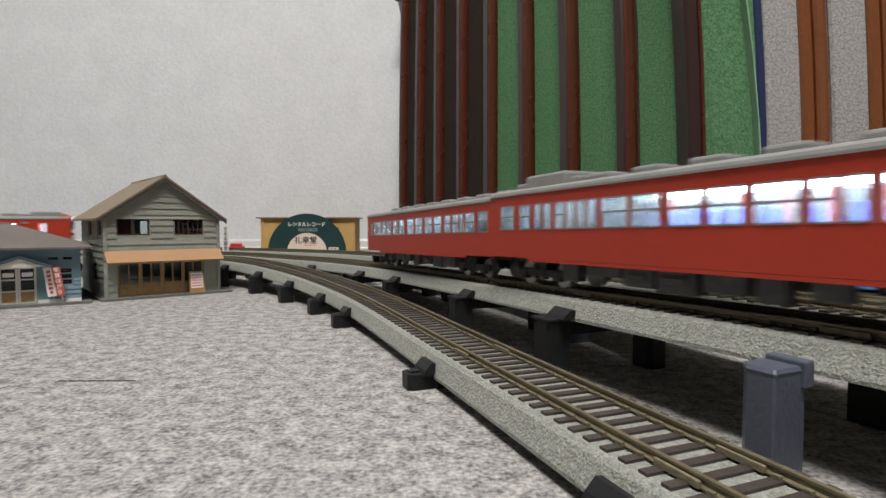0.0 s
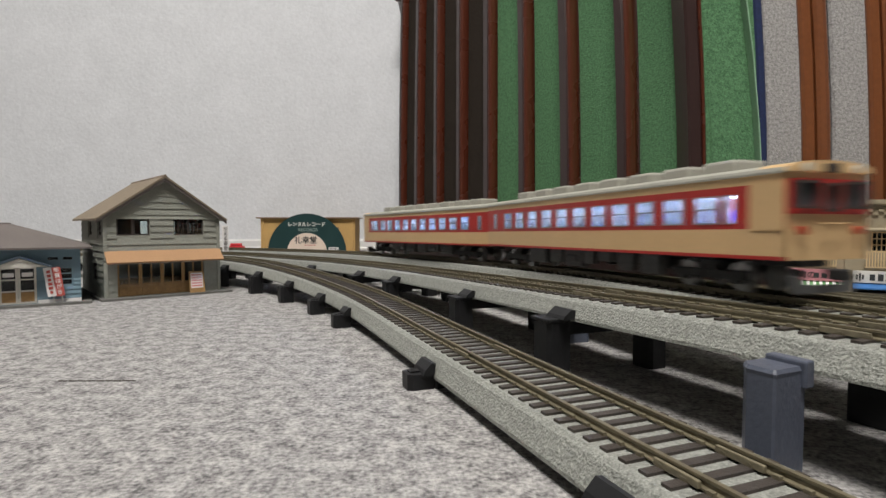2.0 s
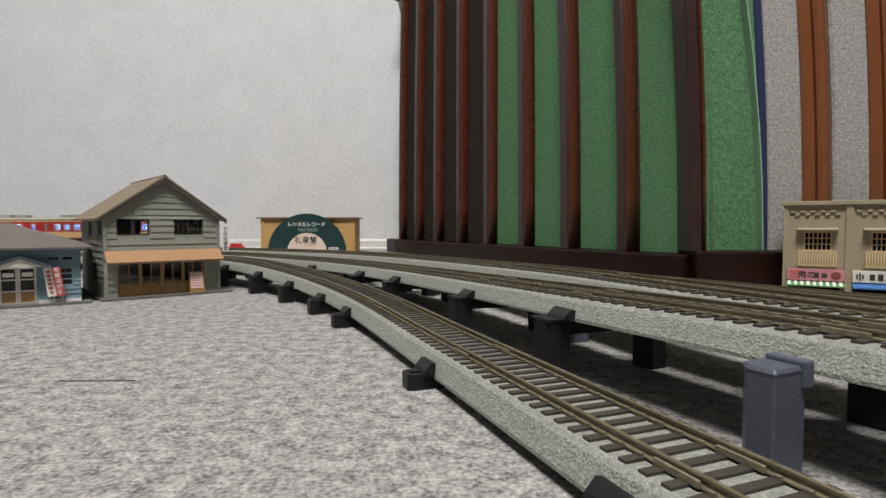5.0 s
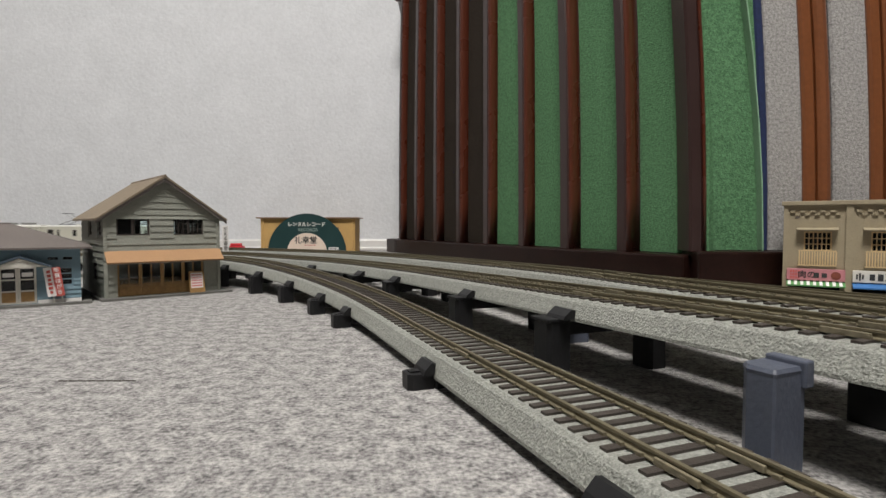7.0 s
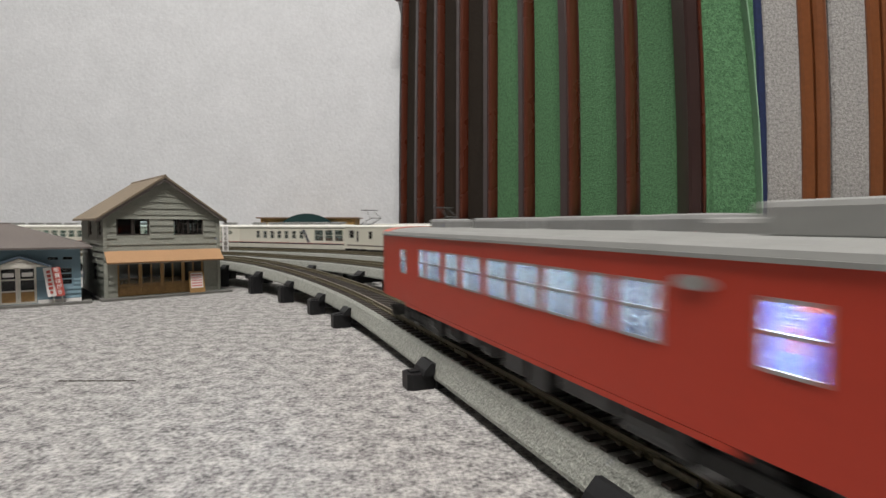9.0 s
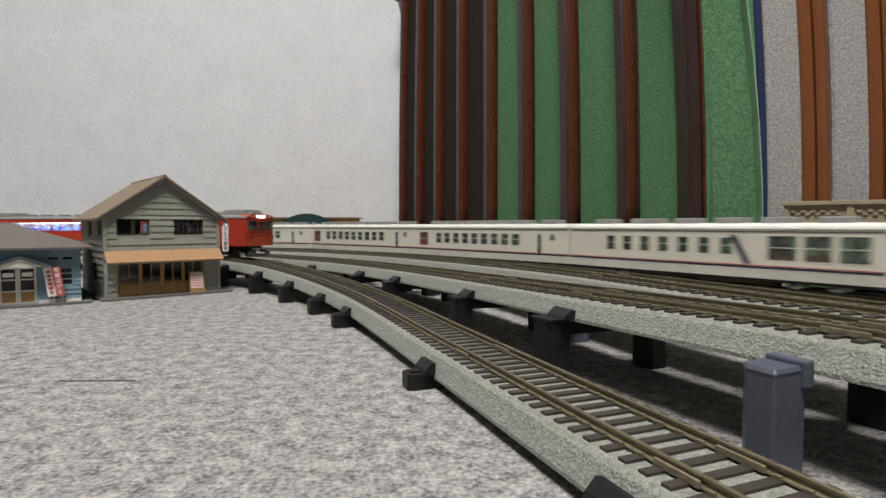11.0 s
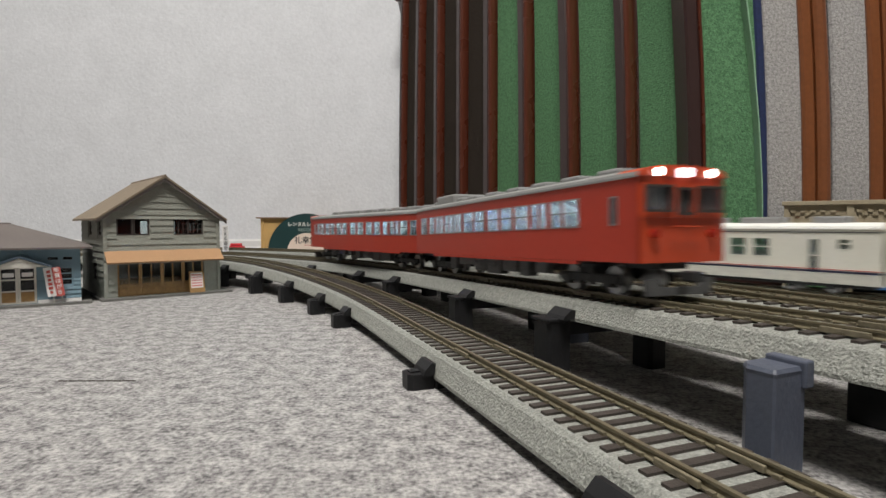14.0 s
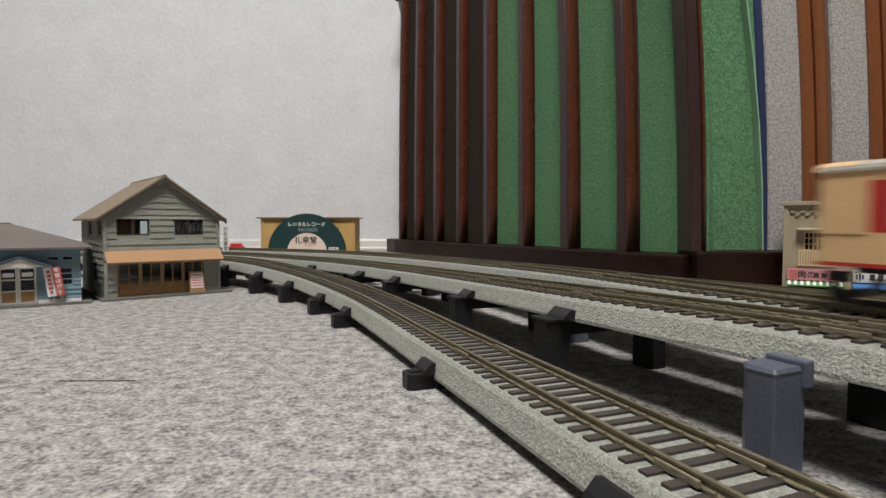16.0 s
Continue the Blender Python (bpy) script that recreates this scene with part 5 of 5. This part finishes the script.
def red_car(both=False, ac=True, seed=1, L=0.1940, lamp=None):
    """Red diesel railcar; +x is a cab end."""
    W, q = CARW, L / 0.2262
    t = thing("red_railcar", Matrix(), "vermilion red model railcar with lit windows and grey roof", "train car", "red railcars")
    z0, zg, zr = DEF["z0"], DEF["zg"], DEF["zr"]
    a, b = 0.0220, 0.0318
    spans = FRONT_WINDOWS if ac else REAR_WINDOWS
    holes = [(u, v, a, b) for u, v in (SINGLE_WINDOWS if both else spans)]
    if both:
        holes.append((-0.0775, -0.0710, 0.0218, 0.0310))
        holes.append((0.0755, 0.0825, 0.0222, 0.0316))
    else:
        holes.append((0.0845, 0.0880, 0.0222, 0.0310))
    car_shell(t, L, W, z0, zg, zr, [(z0, zg, RED)], holes, ROOF_GREY, (SEAT_BLUE, lamp or LIT_WHITE))
    add_panes(t, W, holes, STEEL, PANE_LIT)
    for k in (1, -1):
        bm = bmesh.new()
        box(bm, -0.35 * L, 0.35 * L, k * (W / 2 - 0.0004) - 0.0004, k * (W / 2 - 0.0004) + 0.0004, z0 - 0.0012, z0 - 0.0001)
        part("skirt", bm, RED, t)
    add_front(t, L, W, z0, zg, zr, RED_ORANGE, 1, lamps=not both)
    if both:
        add_front(t, L, W, z0, zg, zr, RED_ORANGE, -1, lit=False)
    else:
        add_plain_end(t, L, W, z0, zg, RED_ORANGE, -1, zr)
    for x in (-0.0775 * q, 0.0775 * q):
        add_bogie(t, x)
    add_underfloor(t, L, z0, seed)
    if both:
        for x, w in ((-0.067, 0.0180), (-0.0200, 0.0330), (0.0140, 0.0140), (0.0312, 0.0160), (0.0510, 0.0140)):
            add_roof_box(t, x, w, 0.0105, 0.0030, zr, UNDER_LIGHT)
    else:
        for x in (-0.041, -0.0195, 0.003, 0.025, 0.047, 0.069) + (() if ac else (-0.063, -0.084)):
            add_roof_box(t, x, 0.0115, 0.0100, 0.0024, zr, UNDER_LIGHT)
    if ac:
        x = 0.082 if both else -0.066
        add_roof_box(t, x, 0.026, 0.020, 0.0044, zr, ROOF_GREY, "cooling_unit")
        add_roof_box(t, x - 0.003, 0.042, 0.015, 0.0022, zr, ROOF_GREY, "cooling_base")
    if both:
        for k in (1, -1):
            bm = bmesh.new()
            y = k * (W / 2 + 0.0003)
            prism(bm, [(0.0645 + 0.0034 * math.cos(i * math.pi / 8), 0.0322 + 0.0011 * math.sin(i * math.pi / 8)) for i in range(16)], "y", y - 0.0003, y + 0.0003)
            part("oval_plate", bm, STEEL, t, "small pale oval plate")
    return t


def cream_car(seed=2):
    """Cream express railcar with a red window band; +x is a cab end."""
    L, W, q = 0.2080, CARW, 0.2080 / 0.2262
    t = thing("cream_railcar", Matrix(), "cream and red model express railcar with lit windows", "train car", "cream and red railcars")
    z0, zg, zr = DEF["z0"], DEF["zg"], DEF["zr"]
    a, b = 0.0216, 0.0308
    holes = [(-0.0925 - 0.0022, -0.0925 + 0.0022, a, b)]
    for i in range(11):
        u = -0.0745 + i * 0.0150
        holes.append((u - 0.0051, u + 0.0051, a, b))
    holes.append((0.0824, 0.0867, a, b))
    car_shell(t, L, W, z0, zg, zr, [(z0, z0 + 0.0011, RED_DEEP), (z0 + 0.0011, 0.0200, CREAM), (0.0200, 0.0332, RED_DEEP), (0.0332, zg, CREAM)], holes, ROOF_LIGHT_GREY, (SEAT_BLUE, LIT_BLUE))
    add_panes(t, W, holes, STEEL, PANE_LIT)
    for k in (1, -1):
        bm = bmesh.new()
        box(bm, 0.1000 * q, 0.1128 * q, k * (W / 2 + 0.00005) - 0.0002, k * (W / 2 + 0.00005) + 0.0002, 0.0196, 0.0336)
        part("cab_side", bm, CREAM, t)
    add_front(t, L, W, z0, zg, zr, CREAM, 1, lit=False, band=RED_DEEP)
    add_plain_end(t, L, W, z0, zg, CREAM, -1, zr)
    for x in (-0.0775 * q, 0.0775 * q):
        add_bogie(t, x)
    add_underfloor(t, L, z0, seed)
    for i in range(8):
        add_roof_box(t, (-0.080 + i * 0.0225) * q, 0.0138, 0.0145, 0.0038, zr, ROOF_LIGHT_GREY, "cooling_unit")
    return t


def white_car(lounge=False, seed=3):
    """Ivory coach with dark lines along its foot."""
    L, W = 0.2300, 0.0312
    t = thing("ivory_coach", Matrix(), "ivory model coach with navy and red lines", "train car", "ivory coaches")
    z0, zg, zr = 0.0062, 0.0388, 0.0425
    a, b = 0.0208, 0.0330
    holes = []
    if lounge:
        holes = [(0.052, 0.070, 0.018, 0.0345), (0.073, 0.089, 0.018, 0.0345), (0.092, 0.108, 0.018, 0.0345)]
        holes += [(-0.075 + i * 0.016, -0.066 + i * 0.016, a, b) for i in range(7)]
    else:
        holes = [(-0.0505 + i * 0.0150 - 0.0054, -0.0505 + i * 0.0150 + 0.0054, a, b) for i in range(9)]
        holes += [(-0.0995, -0.0930, 0.0265, 0.0330), (-0.0835, -0.0780, 0.0120, 0.0330), (0.0890, 0.1060, 0.0175, 0.0335)]
    car_shell(t, L, W, z0, zg, zr, [(z0, zg, IVORY)], holes, ROOF_LIGHT, ((SEAT_ORANGE if lounge else SEAT_GREY), None))
    add_panes(t, W, holes, IVORY, PANE_GREEN)
    for za, zb, ma in ((0.0128, 0.0139, NAVY), (0.0144, 0.0148, RED_DEEP), (0.0364, 0.0370, LINE_DARK)):
        for k in (1, -1):
            bm = bmesh.new()
            box(bm, -L / 2 + 0.0005, L / 2 - 0.0005, k * (W / 2 + 0.0001) - 0.0002, k * (W / 2 + 0.0001) + 0.0002, za, zb)
            part("line", bm, ma, t)
    for k in (1, -1):
        bm = bmesh.new()
        box(bm, -L / 2 + 0.0005, L / 2 - 0.0005, k * (W / 2 + 0.0001) - 0.0002, k * (W / 2 + 0.0001) + 0.0002, z0 + 0.0001, 0.0122)
        part("lower_panel", bm, mat("grey_lower_panel", (0.50, 0.485, 0.42), 0.5), t, "greyer panel along the foot")
    if lounge:
        bm = bmesh.new()
        for k in (1, -1):
            y = k * (W / 2 + 0.0002)
            prism(bm, [(0.038, 0.0155), (0.042, 0.0155), (0.032, 0.0345), (0.028, 0.0345)], "y", y - 0.0002, y + 0.0002)
        part("diagonal_band", bm, NAVY, t, "slanting navy band")
    else:
        for k in (1, -1):
            bm = bmesh.new()
            y = k * (W / 2 + 0.0003)
            holed(bm, 0.0900, 0.1050, 0.0180, 0.0332, [(0.0925, 0.1025, 0.0250, 0.0318)], lambda u, v, w: (u, y - k * w, v), 0.0006)
            part("door_panel", bm, mat("maroon_door", (0.15, 0.035, 0.03), 0.5), t, "maroon door panel")
    for k in (1, -1):
        add_plain_end(t, L, W, z0, zg, IVORY, k, zr)
    for x in (-0.0775, 0.0775):
        add_bogie(t, x)
    bm = bmesh.new()
    box(bm, -L / 2 + 0.006, L / 2 - 0.006, -0.008, 0.008, 0.0035, z0 + 0.0001)
    part("underframe", bm, UNDER_BLACK, t)
    for x, w in ((-0.085, 0.018), (-0.045, 0.026), (-0.010, 0.018), (0.022, 0.020), (0.054, 0.020), (0.086, 0.018)):
        add_roof_box(t, x, w, 0.0145, 0.0038, zr, UNDER_LIGHT, "roof_unit")
    return t


def locomotive():
    """Ivory electric locomotive with two raised pantographs; +x leads."""
    L, W = 0.222, 0.0312
    t = thing("electric_locomotive", Matrix(), "ivory model electric locomotive with raised pantographs", "locomotive")
    z0, zg, zr = 0.0085, 0.0390, 0.0415
    holes = [(-0.054, -0.047, 0.0225, 0.0330), (0.010, 0.017, 0.0225, 0.0330), (0.079, 0.083, 0.0185, 0.0335), (0.090, 0.101, 0.0235, 0.0340), (-0.083, -0.079, 0.0185, 0.0335), (-0.101, -0.090, 0.0235, 0.0340)]
    car_shell(t, L, W, z0, zg, zr, [(z0, zg, IVORY)], holes, ROOF_LIGHT, (None, None))
    bm = bmesh.new()
    box(bm, -0.080, 0.080, -0.011, 0.011, z0 + 0.0015, zg - 0.001)
    part("machine_room", bm, UNDER_BLACK, t)
    add_panes(t, W, holes, FRAME_DARK, PANE_DARK)
    for k in (1, -1):
        bm = bmesh.new()
        box(bm, -L / 2 + 0.004, L / 2 - 0.004, k * (W / 2 + 0.0001) - 0.0002, k * (W / 2 + 0.0001) + 0.0002, 0.0125, 0.0142)
        part("line", bm, mat("grey_brown_line", (0.16, 0.13, 0.11), 0.5), t, "grey-brown waist line")
    for sgn in (1, -1):
        x = sgn * L / 2
        bm = bmesh.new()
        prism(bm, [(x - sgn * 0.0002, z0), (x + sgn * 0.0042, z0), (x + sgn * 0.0046, 0.0235), (x + sgn * 0.0012, 0.0385), (x - sgn * 0.0002, 0.0400)], "y", -W / 2 + 0.0003, W / 2 - 0.0003)
        nose = part("nose", bm, IVORY, t)
        bm = bmesh.new()
        prism(bm, [(x + sgn * 0.0044, 0.0248), (x + sgn * 0.0050, 0.0248), (x + sgn * 0.0022, 0.0368), (x + sgn * 0.0014, 0.0368)], "y", -0.0125, 0.0125)
        part("windscreen", bm, FRAME_DARK, nose, "dark windscreen")
        for y in (-0.010, 0.010):
            bm = bmesh.new()
            cyl(bm, 0.0016, (x + sgn * 0.004, y, 0.0185), (x + sgn * 0.0052, y, 0.0185), 12)
            part("headlight", bm, CLEAN_WHITE, nose)
        bm = bmesh.new()
        prism(bm, [(-0.0135, 0.0015), (0.0135, 0.0015), (0.014, 0.0082), (-0.014, 0.0082)], "x", min(x, x + sgn * 0.003), max(x, x + sgn * 0.003))
        part("skirt", bm, UNDER, t, "grey front skirt")
    for x in (-0.076, 0.0, 0.076):
        add_bogie(t, x)
    bm = bmesh.new()
    box(bm, -0.06, 0.06, -0.010, 0.010, 0.0035, z0 - 0.0001)
    part("underframe", bm, UNDER_BLACK, t)
    for x, w in ((-0.03, 0.05), (0.035, 0.05)):
        add_roof_box(t, x, w, 0.014, 0.0018, zr, ROOF_LIGHT, "roof_hatch")
    for x in (-0.072, 0.078):
        bm = bmesh.new()
        for y in (-0.009, 0.009):
            cyl(bm, 0.0005, (x - 0.010, y, zr + 0.0015), (x + 0.013, y * 0.9, zr + 0.0095), 6)
            cyl(bm, 0.0004, (x + 0.013, y * 0.9, zr + 0.0095), (x - 0.002, y * 0.7, zr + 0.0205), 6)
            cyl(bm, 0.0006, (x - 0.010, y, zr - 0.0008), (x - 0.010, y, zr + 0.0016), 6)
            cyl(bm, 0.0006, (x + 0.008, y, zr - 0.0008), (x + 0.008, y, zr + 0.0016), 6)
        cyl(bm, 0.0005, (x - 0.010, -0.010, zr + 0.0015), (x - 0.010, 0.010, zr + 0.0015), 6)
        cyl(bm, 0.0005, (x + 0.008, -0.010, zr + 0.0015), (x + 0.008, 0.010, zr + 0.0015), 6)
        cyl(bm, 0.0005, (x + 0.013, -0.0085, zr + 0.0095), (x + 0.013, 0.0085, zr + 0.0095), 6)
        for dx in (-0.0045, 0.0005):
            cyl(bm, 0.0006, (x + dx, -0.012, zr + 0.0207), (x + dx, 0.012, zr + 0.0207), 6)
        part("pantograph", bm, UNDER, t, "thin raised grey pantograph")
    return t


RED_ORANGE = mat("orange_red_paint", (0.52, 0.062, 0.020), 0.35, vary=0.04, scale=40, coat=0.15)
UNDER_LIGHT = mat("roof_equipment_grey", (0.24, 0.24, 0.235), 0.6, vary=0.12, scale=120)
ROOF_LIGHT_GREY = mat("pale_grey_roof", (0.36, 0.35, 0.30), 0.6, vary=0.08, scale=80)
SEAT_GREY = mat("grey_seat", (0.18, 0.19, 0.2), 0.7)
SEAT_ORANGE = mat("orange_seat", (0.45, 0.12, 0.05), 0.7)
PANE_CAB = milky("cab_pane", (0.8, 0.84, 0.86), 0.22)
PANE_GREEN = milky("tinted_pane", (0.70, 0.82, 0.77), 0.12)

# each row: car, its middle behind the reference end, which way its cab faces along the track
TRAIN_A = [(red_car(seed=1), 0.0985, -1), (red_car(seed=5, ac=False), 0.2955, 1)]
TRAIN_B = [(cream_car(seed=2), 0.1055, -1), (cream_car(seed=6), 0.3165, 1)]
TRAIN_C = [(locomotive(), 0.1335, -1), (white_car(lounge=True), 0.3645, -1)]
COACH = white_car()
TRAIN_C.append((COACH, 0.5975, 1))
for k in range(4):
    TRAIN_C.append((copy_thing(COACH, Matrix()), 0.8305 + 0.233 * k, 1))
TRAIN_D = [(red_car(both=True, seed=8, L=0.206, lamp=LIT_SOFT), 0.0965, -1)]

for (tr, _, far), tt in zip(TRACKS, TRACK_THINGS):
    add_sleepers(tt, tr, far)


def along(track, s, facing):
    """Pose of a car whose middle is at s, riding on its two bogies."""
    a, b = track.at(s + facing * 0.0665), track.at(s - facing * 0.0665)
    return Matrix.Translation((a + b) / 2) @ (a - b).to_track_quat("X", "Z").to_matrix().to_4x4()


def run_train(track, cars, keys):
    """Keys a train's cars; keys: seconds and the running length of its reference end."""
    ts, ss = [k[0] for k in keys], [k[1] for k in keys]
    for car, off, facing in cars:
        rows = []
        for i in range(81):
            t = i * 0.2
            rows.append((t, along(track, float(np.interp(t, ts, ss)) + off, facing)))
        walk(car, rows)


def motions():
    m, r, f = MIDDLE.total, REAR.total, FRONT.total
    run_train(MIDDLE, TRAIN_A, [(0.0, 0.0716), (0.3, 0.017), (0.6, -0.0544), (0.9, -0.1274), (1.2, -0.2020), (1.5, -0.2860), (2.0, -0.410), (11.0, 0.868 - m), (12.0, 0.615 - m), (12.5, 0.4935 - m), (13.0, 0.388 - m), (13.5, 0.280 - m), (14.0, 0.175 - m), (14.5, 0.074 - m), (15.0, -0.039 - m), (15.5, -0.164 - m), (15.8, -0.2320 - m), (16.0, -0.280 - m)])
    run_train(REAR, TRAIN_B, [(0.0, -0.350), (1.2, -0.062), (1.5, 0.012), (1.8, 0.092), (2.1, 0.168), (2.4, 0.237), (2.7, 0.306), (3.0, 0.379), (3.3, 0.4545), (3.6, 0.531), (4.0, 0.6345), (5.0, 0.89), (13.5, -0.905 + r), (16.0, -0.280 + r)])
    run_train(BACK, TRAIN_C, [(0.0, 3.451), (16.0, -1.509)])
    run_train(FRONT, TRAIN_D, [(0.0, 0.8095), (2.0, 1.310), (7.9, -0.250 + f), (8.4, -0.110 + f), (8.8, 0.0015 + f), (9.2, 0.1135 + f), (12.0, 0.806 + f), (16.0, 1.80 + f)])


motions()
